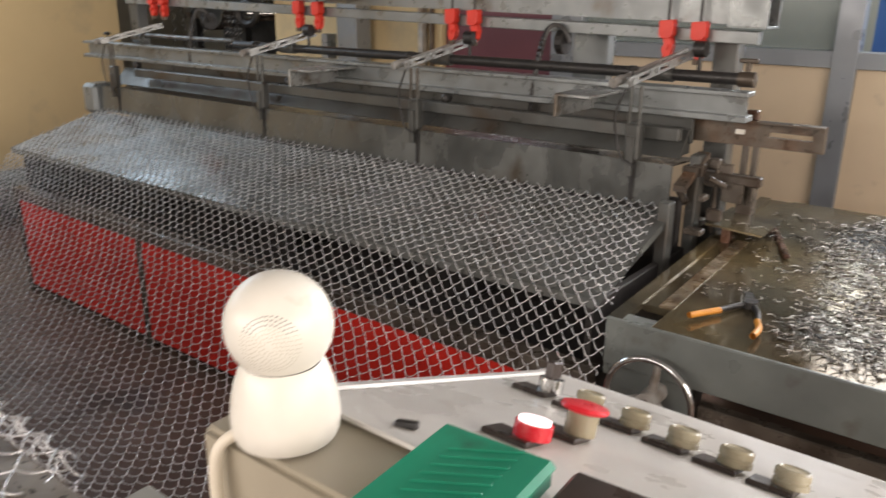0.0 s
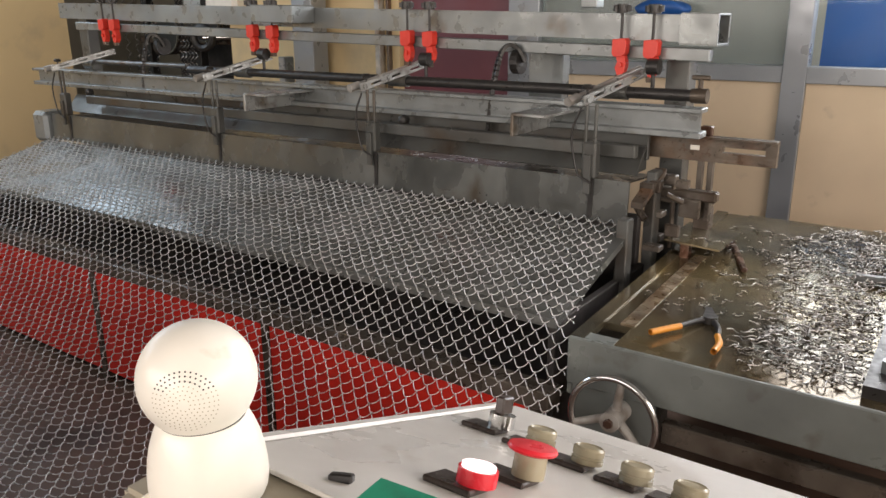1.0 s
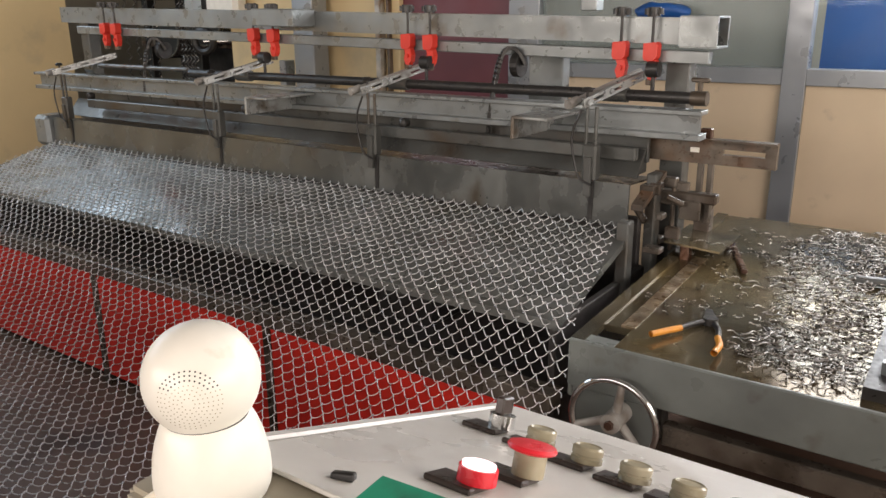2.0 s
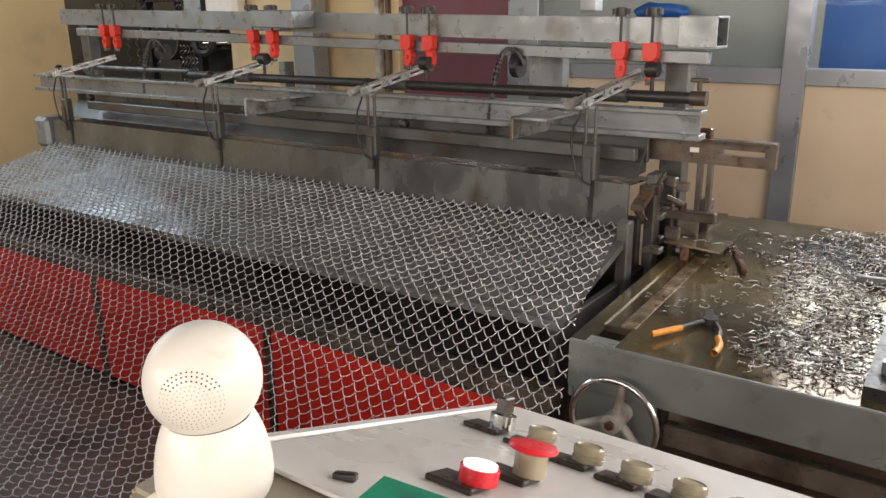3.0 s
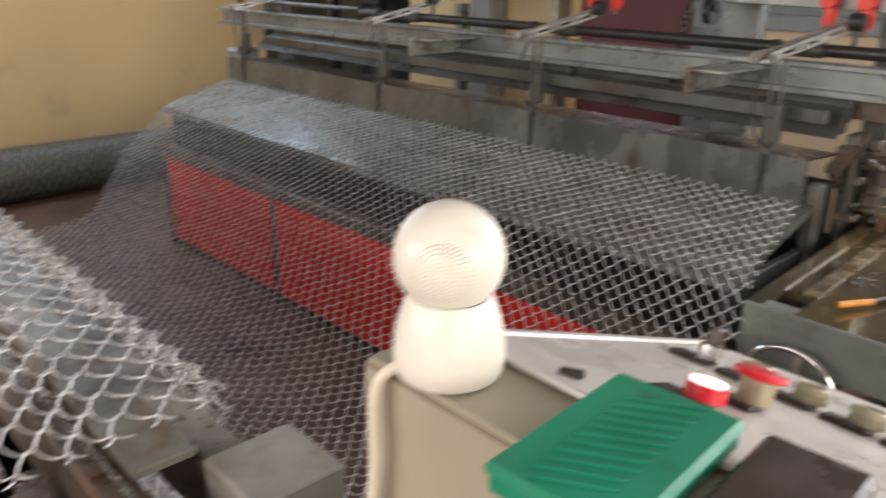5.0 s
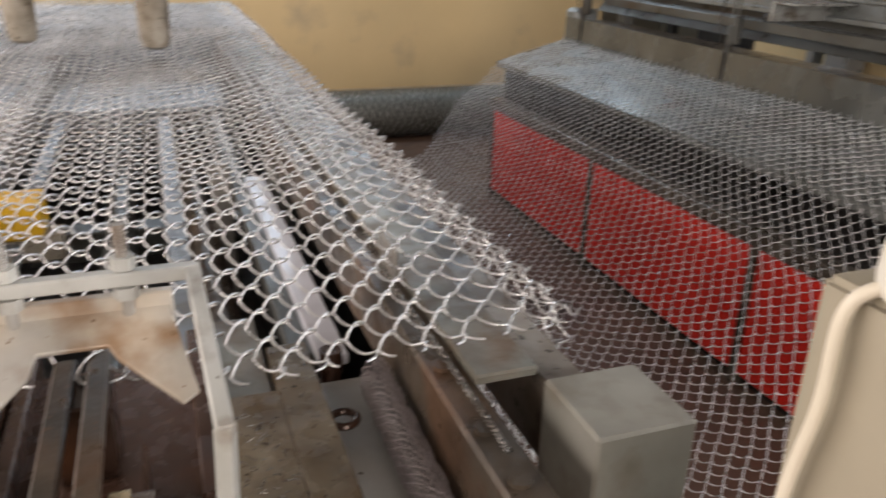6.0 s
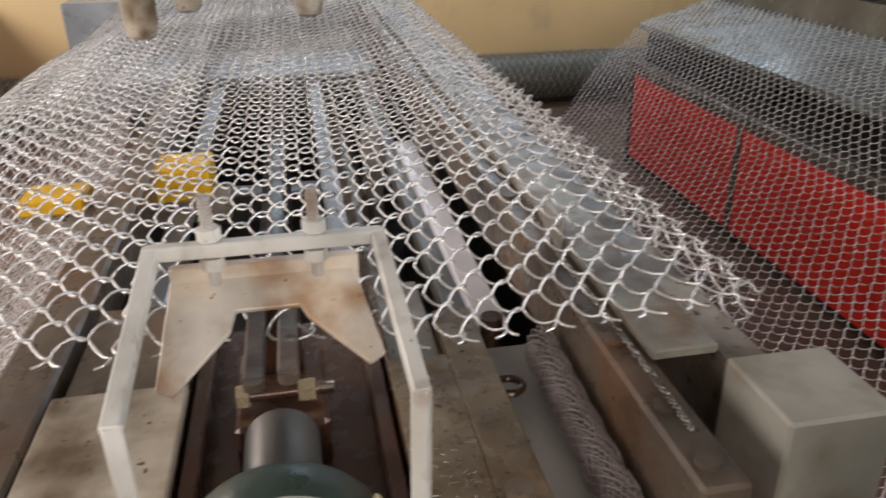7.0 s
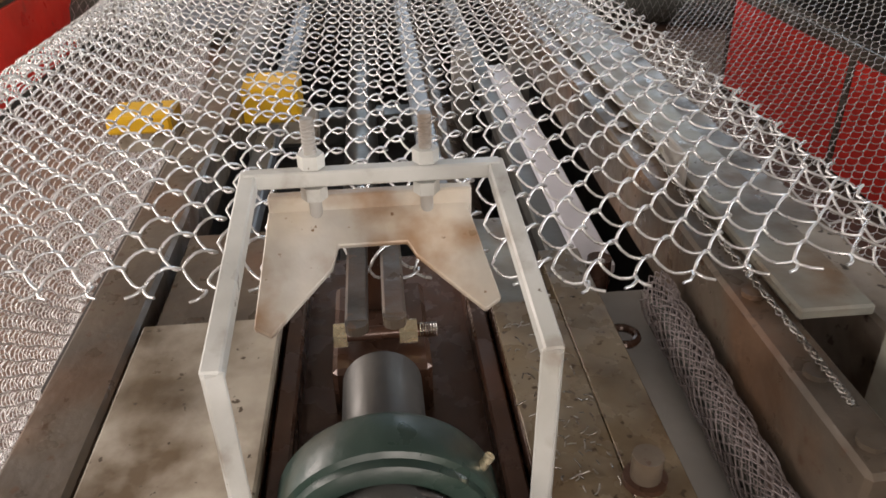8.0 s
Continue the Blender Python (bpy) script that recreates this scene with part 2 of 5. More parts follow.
def bx(bm, x0, x1, y0, y1, z0, z1, bev=0.003, m=None):
    """A box with worn edges."""
    c = Matrix.Translation(((x0 + x1) / 2, (y0 + y1) / 2, (z0 + z1) / 2)) @ Matrix.Diagonal((abs(x1 - x0), abs(y1 - y0), abs(z1 - z0), 1))
    v = bmesh.ops.create_cube(bm, size=1, matrix=(m @ c) if m else c)["verts"]
    if bev:
        edges = list({e for q in v for e in q.link_edges})
        bmesh.ops.bevel(bm, geom=edges, offset=bev, segments=1, affect="EDGES", profile=0.5)
    return bm


def rod(bm, p0, p1, r, seg=16, r2=None):
    """A capped cylinder or cone from p0 to p1."""
    p0, p1 = Vector(p0), Vector(p1)
    d = p1 - p0
    m = Matrix.Translation((p0 + p1) / 2) @ d.to_track_quat("Z", "Y").to_matrix().to_4x4()
    bmesh.ops.create_cone(bm, cap_ends=True, segments=seg, radius1=r, radius2=r if r2 is None else r2, depth=d.length, matrix=m)
    return bm


def lathe(bm, profile, seg=32, m=None):
    """Turns (radius, height) pairs about the z axis."""
    rings = []
    for r, z in profile:
        rings.append([bm.verts.new((r * math.cos(a), r * math.sin(a), z)) for a in (2 * math.pi * k / seg for k in range(seg))])
    for a, b in zip(rings, rings[1:]):
        for k in range(seg):
            bm.faces.new((a[k], a[(k + 1) % seg], b[(k + 1) % seg], b[k]))
    bm.faces.new(list(reversed(rings[0])))
    bm.faces.new(rings[-1])
    if m:
        bmesh.ops.transform(bm, matrix=m, verts=[v for r in rings for v in r])
    return bm


def ring(bm, m, big, small, seg=40, sides=10):
    """A torus in the xy plane of m."""
    rows = []
    for i in range(seg):
        a = 2 * math.pi * i / seg
        rows.append([bm.verts.new(m @ Vector(((big + small * math.cos(b)) * math.cos(a), (big + small * math.cos(b)) * math.sin(a), small * math.sin(b))))
                     for b in (2 * math.pi * j / sides for j in range(sides))])
    for i in range(seg):
        for j in range(sides):
            p, q = rows[i], rows[(i + 1) % seg]
            bm.faces.new((p[j], q[j], q[(j + 1) % sides], p[(j + 1) % sides]))
    return bm


def prism(bm, outline, axis, a, b):
    """An outline of two coordinates, pushed along an axis from a to b."""
    def at(u, v, w):
        return {"x": (w, u, v), "y": (u, w, v), "z": (u, v, w)}[axis]
    lo = [bm.verts.new(at(u, v, a)) for u, v in outline]
    hi = [bm.verts.new(at(u, v, b)) for u, v in outline]
    k = len(lo)
    bm.faces.new(lo)
    bm.faces.new(list(reversed(hi)))
    for i in range(k):
        bm.faces.new((lo[i], hi[i], hi[(i + 1) % k], lo[(i + 1) % k]))
    bmesh.ops.recalc_face_normals(bm, faces=bm.faces)
    return bm


def sweep(points, r, sides=6, hint=(0, 0, 1)):
    """Vertices and faces of a tube along an array of points; hint: an array or one vector that is never along the tube."""
    p = np.asarray(points, float)
    t = np.gradient(p, axis=0)
    t /= np.linalg.norm(t, axis=1)[:, None] + 1e-12
    h = np.broadcast_to(np.asarray(hint, float), p.shape)
    n1 = h - (h * t).sum(1)[:, None] * t
    n1 /= np.linalg.norm(n1, axis=1)[:, None] + 1e-12
    n2 = np.cross(t, n1)
    a = 2 * np.pi * np.arange(sides) / sides
    v = p[:, None, :] + r * (np.cos(a)[None, :, None] * n1[:, None, :] + np.sin(a)[None, :, None] * n2[:, None, :])
    k = len(p)
    i, j = np.meshgrid(np.arange(k - 1), np.arange(sides), indexing="ij")
    j2 = (j + 1) % sides
    f = np.stack([i * sides + j, i * sides + j2, (i + 1) * sides + j2, (i + 1) * sides + j], -1).reshape(-1, 4)
    return v.reshape(-1, 3), f


def tubes(name, paths, mat, parent=None, label="", smooth=True):
    """One mesh object out of several (points, radius, sides, hint) tubes."""
    vs, fs, off = [], [], 0
    for pts, r, sides, hint in paths:
        v, f = sweep(pts, r, sides, hint)
        vs.append(v)
        fs.append(f + off)
        off += len(v)
    v, f = np.concatenate(vs), np.concatenate(fs)
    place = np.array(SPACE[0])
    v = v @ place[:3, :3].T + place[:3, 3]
    me = bpy.data.meshes.new(name)
    me.vertices.add(len(v))
    me.vertices.foreach_set("co", v.astype(np.float32).ravel())
    me.loops.add(len(f) * 4)
    me.loops.foreach_set("vertex_index", f.astype(np.int32).ravel())
    me.polygons.add(len(f))
    me.polygons.foreach_set("loop_start", np.arange(0, len(f) * 4, 4, dtype=np.int32))
    me.polygons.foreach_set("use_smooth", np.full(len(f), smooth))
    me.update(calc_edges=True)
    me.materials.append(M[mat])
    ob = new(name, me)
    if parent:
        ob.parent = parent
        ob.matrix_parent_inverse = Matrix.Translation(-Vector(parent.location))
    if label:
        ob["label"] = label
    return ob


def curve(points, n=24):
    """A smooth way through a few points."""
    p = np.asarray(points, float)
    q = np.vstack([2 * p[0] - p[1], p, 2 * p[-1] - p[-2]])
    out = []
    for i in range(len(p) - 1):
        a, b, c, d = q[i], q[i + 1], q[i + 2], q[i + 3]
        for s in np.linspace(0, 1, n, endpoint=False):
            out.append(0.5 * (2 * b + (c - a) * s + (2 * a - 5 * b + 4 * c - d) * s ** 2 + (3 * b - a - 3 * c + d) * s ** 3))
    out.append(p[-1])
    return np.array(out)


# ---- the room ----
def setting(name, bm, mat, label, category):
    return tagged(part(name, bm, mat), label, category, kind="structure")


def build_room():
    setting("floor", bx(B(), -9, 3.2, -3.6, 6.2, -0.2, 0, 0), "floor", "brown stained concrete workshop floor", "floor")
    # the ceiling is out of view; its grey is chosen to curb bounced light
    setting("ceiling", bx(B(), -9, 3.2, -3.6, 6.2, 3.3, 3.45, 0), "ceiling", "unseen workshop ceiling, grey to hold back bounced light", "ceiling")
    bm = B()
    for y0, y1, z0, z1 in ((-3.4, 3.5, 0, 2.05), (-3.4, 3.5, 3.1, 3.3), (-3.4, -1.15, 2.05, 3.1), (3.35, 3.5, 2.05, 3.1)):
        bx(bm, -6.25, -6.05, y0, y1, z0, z1, 0)
    setting("wall_west", bm, "wall", "cream yellow plastered side wall with faint stains", "wall")
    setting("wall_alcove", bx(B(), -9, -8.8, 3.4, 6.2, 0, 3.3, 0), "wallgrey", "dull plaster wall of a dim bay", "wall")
    # south and east walls are added out of view, darkened to curb bounced light
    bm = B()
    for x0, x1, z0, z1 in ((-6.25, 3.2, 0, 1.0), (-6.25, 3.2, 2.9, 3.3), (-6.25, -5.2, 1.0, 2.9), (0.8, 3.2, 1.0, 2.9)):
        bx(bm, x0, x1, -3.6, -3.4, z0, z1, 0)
    setting("wall_south", bm, "wallgrey", "unseen dull grey wall with a wide opening for a fill lamp", "wall")
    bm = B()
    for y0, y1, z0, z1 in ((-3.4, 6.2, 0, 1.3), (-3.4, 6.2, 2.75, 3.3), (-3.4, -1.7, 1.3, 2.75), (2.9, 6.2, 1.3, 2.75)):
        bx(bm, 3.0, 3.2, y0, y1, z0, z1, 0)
    setting("wall_east", bm, "wallgrey", "unseen dull grey wall with an opening for a fill lamp", "wall")
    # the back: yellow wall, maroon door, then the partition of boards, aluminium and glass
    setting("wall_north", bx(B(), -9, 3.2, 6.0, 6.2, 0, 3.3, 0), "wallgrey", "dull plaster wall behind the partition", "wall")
    setting("wall_bay", bx(B(), -5.0, -3.34, 4.2, 4.35, 0, 3.3, 0.004), "wall", "yellow plastered wall beside the maroon door", "wall")
    setting("door_1", bx(B(), -3.34, -2.50, 4.24, 4.30, 1.10, 2.15, 0.004), "maroon", "maroon painted shutter raised above a bright gap", "door")
    setting("wall_under_door", bx(B(), -3.34, -2.50, 4.24, 4.30, 0.0, 1.055, 0.004), "maroon", "maroon painted lower board", "wall")
    setting("backdrop_gap", bx(B(), -3.6, -2.3, 4.5, 4.52, 0.9, 1.3, 0), "daylight", "daylight behind the gap under the shutter", "sky")
    setting("wall_over_door", bx(B(), -3.34, -2.50, 4.2, 4.35, 2.15, 3.3, 0.004), "wall", "yellow plaster above the door", "wall")


def build_partition():
    p = thing("partition", (-0.9, 4.2, 0), "aluminium framed partition with cream boards and glass panes", "partition", kind="structure")
    xs = [-2.46, -0.9, 0.55, 2.0]
    part("post", bx(B(), -2.50, -2.30, 4.17, 4.27, 0, 3.3), "alu", p)
    for x in xs[1:]:
        part("post", bx(B(), x - 0.055, x + 0.055, 4.17, 4.27, 0, 3.3), "alu", p)
    for a, b in zip(xs, xs[1:]):
        a2 = a + (0.16 if a < -2 else 0.055)
        part("rail", bx(B(), a2, b - 0.055, 4.175, 4.265, 1.25, 1.33), "alu", p)
        part("rail", bx(B(), a2, b - 0.055, 4.175, 4.265, 2.90, 2.98), "alu", p)
        part("board", bx(B(), a2, b - 0.055, 4.20, 4.24, 0.0, 1.25, 0.002), "panel", p)
        g = part("pane", bx(B(), a2, b - 0.055, 4.215, 4.223, 1.33, 2.90, 0), "glass" if a < -2 else "clear", p)
        g.visible_shadow = False
    part("board", bx(B(), -2.30, 3.2, 4.20, 4.24, 2.98, 3.3, 0), "panel", p)
    setting("backdrop", bx(B(), -0.9, 3.1, 4.9, 4.92, 1.6, 3.2, 0), "daylight", "bright overcast daylight outside the windows", "sky")
    t = thing("tarpaulin", (0.0, 4.6, 0.0), "blue tarpaulin sheet hung behind the glass", "tarpaulin")
    bm = B()
    cols = [(-0.86 + 0.05 * i, 4.55 + 0.010 * math.sin(i * 0.55) + 0.012 * math.sin(i * 0.21 + 1)) for i in range(52)]
    lo = [bm.verts.new((x, y, 0.02)) for x, y in cols]
    hi = [bm.verts.new((x, y, 1.67)) for x, y in cols]
    lo2 = [bm.verts.new((x, y + 0.006, 0.02)) for x, y in cols]
    hi2 = [bm.verts.new((x, y + 0.006, 1.67)) for x, y in cols]
    for i in range(len(cols) - 1):
        bm.faces.new((lo[i], lo[i + 1], hi[i + 1], hi[i]))
        bm.faces.new((lo2[i + 1], lo2[i], hi2[i], hi2[i + 1]))
        bm.faces.new((hi[i], hi[i + 1], hi2[i + 1], hi2[i]))
    part("sheet", bm, "blue", t, smooth=True)


# ---- the weaving machine ----
BED_BACK, BED_FRONT = (2.37, 0.925), (1.86, 0.785)
XL, XR = -4.45, -0.95


def bar_rise(x):
    """The top bars climb a little towards the far end."""
    return -0.023 * (x + 1.62)


def climb(bm):
    for v in bm.verts:
        v.co.z += bar_rise(v.co.x)
    return bm


def build_machine():
    m = thing("weaving_machine", (-2.7, 2.2, 0), "long grey chain-link weaving machine with red front panels", "machine")
    # sloping apron
    (yb, zb), (yf, zf) = BED_BACK, BED_FRONT
    part("apron", prism(B(), [(yb, zb - 0.008), (yf, zf - 0.008), (yf, zf - 0.035), (yf + 0.02, zf - 0.03), (yb, zb - 0.03)], "x", XL, XR - 0.02), "apron", m, "worn sloping steel sheet")
    # base: red panels before a hollow whose shade is painted as near-black sheets
    edges = [-4.32, -3.18, -2.09, -1.0]
    for a, b in zip(edges, edges[1:]):
        part("panel", bx(B(), a + 0.018, b - 0.018, 1.80, 1.815, 0.05, 0.530, 0.003), "red", m, "red enamelled sheet panel")
    for x in edges:
        part("upright", bx(B(), x - 0.018, x + 0.014, 1.792, 1.84, 0.0, 0.530, 0.003), "sill", m)
    part("sill_beam", bx(B(), -4.34, -0.95, 1.785, 1.86, 0.530, 0.590, 0.004), "sill", m, "oily brown-grey angle beam")
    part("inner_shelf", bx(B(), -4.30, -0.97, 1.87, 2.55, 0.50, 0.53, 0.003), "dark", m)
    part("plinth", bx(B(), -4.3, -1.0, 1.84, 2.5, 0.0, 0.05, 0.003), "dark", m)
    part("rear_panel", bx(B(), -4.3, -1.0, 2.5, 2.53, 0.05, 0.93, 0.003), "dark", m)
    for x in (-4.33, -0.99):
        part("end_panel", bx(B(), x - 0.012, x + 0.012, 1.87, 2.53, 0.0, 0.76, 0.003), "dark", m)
    for x in (-3.6, -2.6, -1.7):
        part("gear_box", bx(B(), x - 0.12, x + 0.12, 2.1, 2.4, 0.53, 0.68, 0.01), "black", m)
    # trough behind the push plate
    part("trough", prism(B(), [(2.505, 1.065), (2.575, 1.15), (2.59, 1.15), (2.52, 1.06)], "x", -4.45, -1.02), "steel", m, "folded steel trough")
    part("rear_wall", bx(B(), -4.4, -1.02, 2.60, 2.62, 1.10, 1.20, 0.003), "steel", m)
    part("trough_cap", prism(B(), [(2.522, 1.066), (2.595, 1.149), (2.62, 1.149), (2.62, 1.066)], "x", -1.045, -1.03), "steel", m)
    part("left_cap", bx(B(), -4.58, -4.44, 2.36, 2.52, 0.90, 1.07, 0.02), "lightsteel", m, "bent galvanised end cover")
    part("rear_post", bx(B(), -4.5, -4.42, 2.675, 2.745, 0, 1.6), "steel", m)
    part("rear_post", bx(B(), -1.02, -0.94, 2.72, 2.80, 0, 1.46), "steel", m)
    # fixed top bars: an open channel and a flat bar under it
    part("top_bar", climb(prism(B(), [(2.66, 1.505), (2.76, 1.505), (2.76, 1.59), (2.66, 1.59)], "x", -4.66, -0.94)), "lightsteel", m, "galvanised box bar")
    bm = B()
    for y0, y1, z0, z1 in ((2.645, 2.655, 1.50, 1.595), (2.655, 2.775, 1.59, 1.597), (2.655, 2.775, 1.495, 1.503), (2.765, 2.775, 1.50, 1.592)):
        bx(bm, -0.96, -0.835, y0, y1, z0, z1, 0.001)
    part("bar_end", climb(bm), "lightsteel", m, "open end of the box bar")
    part("lower_bar", climb(bx(B(), -4.5, -0.86, 2.655, 2.70, 1.445, 1.487)), "lightsteel", m, "rust-edged flat bar")
    part("bracket", climb(bx(B(), -2.86, -2.60, 2.52, 2.66, 1.525, 1.60, 0.004)), "lightsteel", m)
    for x in (-3.5, -1.3):
        part("hanger", bx(B(), x - 0.03, x + 0.03, 2.68, 2.74, 1.60, 2.4), "lightsteel", m)
    # right end: post, guide clutter
    part("end_post", bx(B(), -1.0, -0.96, 2.31, 2.36, 0.70, 0.96, 0.004), "steel", m)
    part("end_post", bx(B(), -0.99, -0.955, 2.52, 2.58, 0.72, 1.08, 0.004), "steel", m)
    rnd = random.Random(5)
    for _ in range(16):
        bm = B()
        x, y, z = rnd.uniform(-1.0, -0.88), rnd.uniform(2.36, 2.60), rnd.uniform(0.80, 1.06)
        if rnd.random() < 0.5:
            bx(bm, x, x + rnd.uniform(0.02, 0.06), y, y + rnd.uniform(0.02, 0.05), z, z + rnd.uniform(0.015, 0.04), 0.003)
        else:
            rod(bm, (x, y, z), (x + rnd.uniform(-0.05, 0.08), y + rnd.uniform(-0.04, 0.04), z + rnd.uniform(-0.03, 0.05)), rnd.uniform(0.006, 0.014), 10)
        part("guide_block", bm, "sill", m)
    part("guide_arm", prism(B(), [(2.40, 0.98), (2.60, 1.06), (2.60, 1.08), (2.40, 1.0)], "x", -0.99, -0.95), "rust", m)
    return m


def build_carriage(m):
    """The carriage that travels on the machine: beam, pipe, arms and needles."""
    beam = part("carriage_beam", bx(B(), -4.82, -0.83, 2.53, 2.60, 1.215, 1.235, 0.002), "lightsteel", m, "grey I-beam of the carriage", origin=(-2.7, 2.55, 1.25))
    beam.matrix_parent_inverse = Matrix.Translation(-Vector(m.location))
    o = beam

    def sub(name, bm, mat, label="", smooth=False):
        q = part(name, bm, mat, None, label, smooth=smooth)
        q.parent = o
        q.matrix_parent_inverse = Matrix.Translation((2.7, -2.55, -1.25))
        return q
    sub("web", bx(B(), -4.80, -0.84, 2.56, 2.572, 1.235, 1.295, 0), "lightsteel")
    sub("flange", bx(B(), -4.82, -0.83, 2.53, 2.60, 1.295, 1.31, 0.002), "lightsteel")
    sub("lower_rail", bx(B(), -4.2, -1.02, 2.48, 2.515, 1.14, 1.185, 0.004), "steel")
    sub("pipe", rod(B(), (-3.4, 2.58, 1.345), (-0.87, 2.58, 1.345), 0.019, 20), "black", "black steel shaft", True)
    sub("pipe", rod(B(), (-4.2, 2.58, 1.36), (-3.42, 2.58, 1.36), 0.012, 16), "shaft", "bare steel shaft", True)
    bm = B()
    rod(bm, (-0.88, 2.58, 1.345), (-0.83, 2.58, 1.345), 0.024, 16)
    rod(bm, (-0.855, 2.58, 1.37), (-0.855, 2.58, 1.40), 0.008, 10)
    bx(bm, -0.885, -0.825, 2.573, 2.587, 1.395, 1.41, 0.004)
    sub("collar", bm, "steel", "shaft collar with a wing screw", True)
    for i, x in enumerate((-4.27, -3.0, -2.07, -1.14)):
        bm = B()
        am = Matrix.Translation((x - 0.03, 2.36, 1.318)) @ pose(0, 0, 0, 13, 0, -14)
        bx(bm, 0.018, 0.025, 0, 0.36, 0.0, 0.010, 0.001, am)
        bx(bm, 0.018, 0.025, 0, 0.36, 0.019, 0.030, 0.001, am)
        for k in range(4):
            bx(bm, 0.0185, 0.0245, 0.10 * k, 0.10 * k + 0.05, 0.010, 0.019, 0, am)
        for k in range(2):
            rod(bm, am @ Vector((0.014, 0.02 + k * 0.12, 0.015)), am @ Vector((0.032, 0.02 + k * 0.12, 0.015)), 0.010, 8)
        sub("arm", bm, "arm", "slotted aluminium arm")
        bm = B()
        rod(bm, am @ Vector((-0.028, -0.01, 0.014)), am @ Vector((-0.028, 0.37, 0.014)), 0.011, 12)
        rod(bm, am @ Vector((-0.028, -0.018, 0.014)), am @ Vector((-0.028, 0.03, 0.014)), 0.016, 12)
        sub("arm_rod", bm, "greybeam", "dull round arm rod", True)
        bm = B()
        rod(bm, (x, 2.58, 1.345), (x + 0.0001, 2.58, 1.39), 0.008, 10)
        rod(bm, (x - 0.045, 2.58, 1.345), (x + 0.045, 2.58, 1.345), 0.025, 18)
        sub("shaft_clamp", bm, "steel", smooth=True)
        bm = B()
        lathe(bm, [(0.004, 0), (0.004, 0.03), (0.017, 0.032), (0.019, 0.04), (0.012, 0.047)], 14, Matrix.Translation((x - 0.02, 2.40, 1.335)))
        sub("thumb_screw", bm, "black", smooth=True)
        if i:
            bm = B()
            rod(bm, (x + 0.12, 2.60, 1.33), (x + 0.12, 2.60, 1.42), 0.007, 10)
            rod(bm, (x + 0.10, 2.60, 1.43), (x + 0.14, 2.60, 1.43), 0.026, 16)
            sub("roller", bm, "black", smooth=True)
        bm = B()
        bx(bm, x - 0.025, x + 0.025, 2.385, 2.425, 1.08, 1.20, 0.006)
        rod(bm, (x + 0.015, 2.40, 1.20), (x + 0.015, 2.40, 1.32), 0.006, 10)
        rod(bm, (x - 0.018, 2.40, 1.20), (x - 0.018, 2.40, 1.32), 0.006, 10)
        bx(bm, x - 0.012, x + 0.012, 2.375, 2.39, 1.03, 1.16, 0.002)
        sub("needle_post", bm, "steel", "hanging steel needle holder")
        pts = curve([(x - 0.03, 2.38, 1.31), (x - 0.055, 2.37, 1.22), (x - 0.03, 2.37, 1.10), (x + 0.02, 2.37, 1.07)], 8)
        q = tubes("spring_wire", [(pts, 0.004, 6, (0, 1, 0.1))], "black")
        q.parent = o
        q.matrix_parent_inverse = Matrix.Translation((2.7, -2.55, -1.25))
        bm = B()
        lathe(bm, [(0.004, -0.02), (0.018, -0.017), (0.021, 0.0), (0.018, 0.013), (0.006, 0.02)], 16, Matrix.Translation((x + 0.08, 2.50, 1.20)) @ pose(0, 0, 0, 90, 0, 0))
        if i < 3:
            sub("hand_knob", bm, "black", smooth=True)
        else:
            bm.free()
    for x in (-2.66, -1.37):
        bm = B()
        bx(bm, x, x + 0.012, 2.27, 2.56, 1.215, 1.285, 0.002)
        bx(bm, x, x + 0.13, 2.275, 2.56, 1.28, 1.29, 0.002)
        sub("stub_bracket", bm, "arm", "bare aluminium angle bracket")
    return beam


def build_push_plate(m):
    """The plate that swings out and shoves the new wire into the mesh."""
    p = part("push_plate", prism(B(), [(2.393, 0.922), (2.401, 0.918), (2.409, 1.058), (2.400, 1.062)], "x", -4.43, -1.0), "pushplate", m,
             "streaked steel push plate", origin=(-2.7, 2.44, 1.06))
    q = part("ledge", prism(B(), [(2.409, 1.052), (2.70, 1.034), (2.70, 1.028), (2.409, 1.046)], "x", -4.41, -1.03), "sill", None, "dark oily top ledge")
    q.parent = p
    q.matrix_parent_inverse = Matrix.Translation((2.7, -2.44, -1.06))
    for x in (-4.24, -2.99, -2.05, -1.13):
        q = part("seam_strip", bx(B(), x - 0.008, x + 0.008, 2.390, 2.403, 0.93, 1.06, 0.001), "black", None)
        q.parent = p
        q.matrix_parent_inverse = Matrix.Translation((2.7, -2.44, -1.06))
    return p


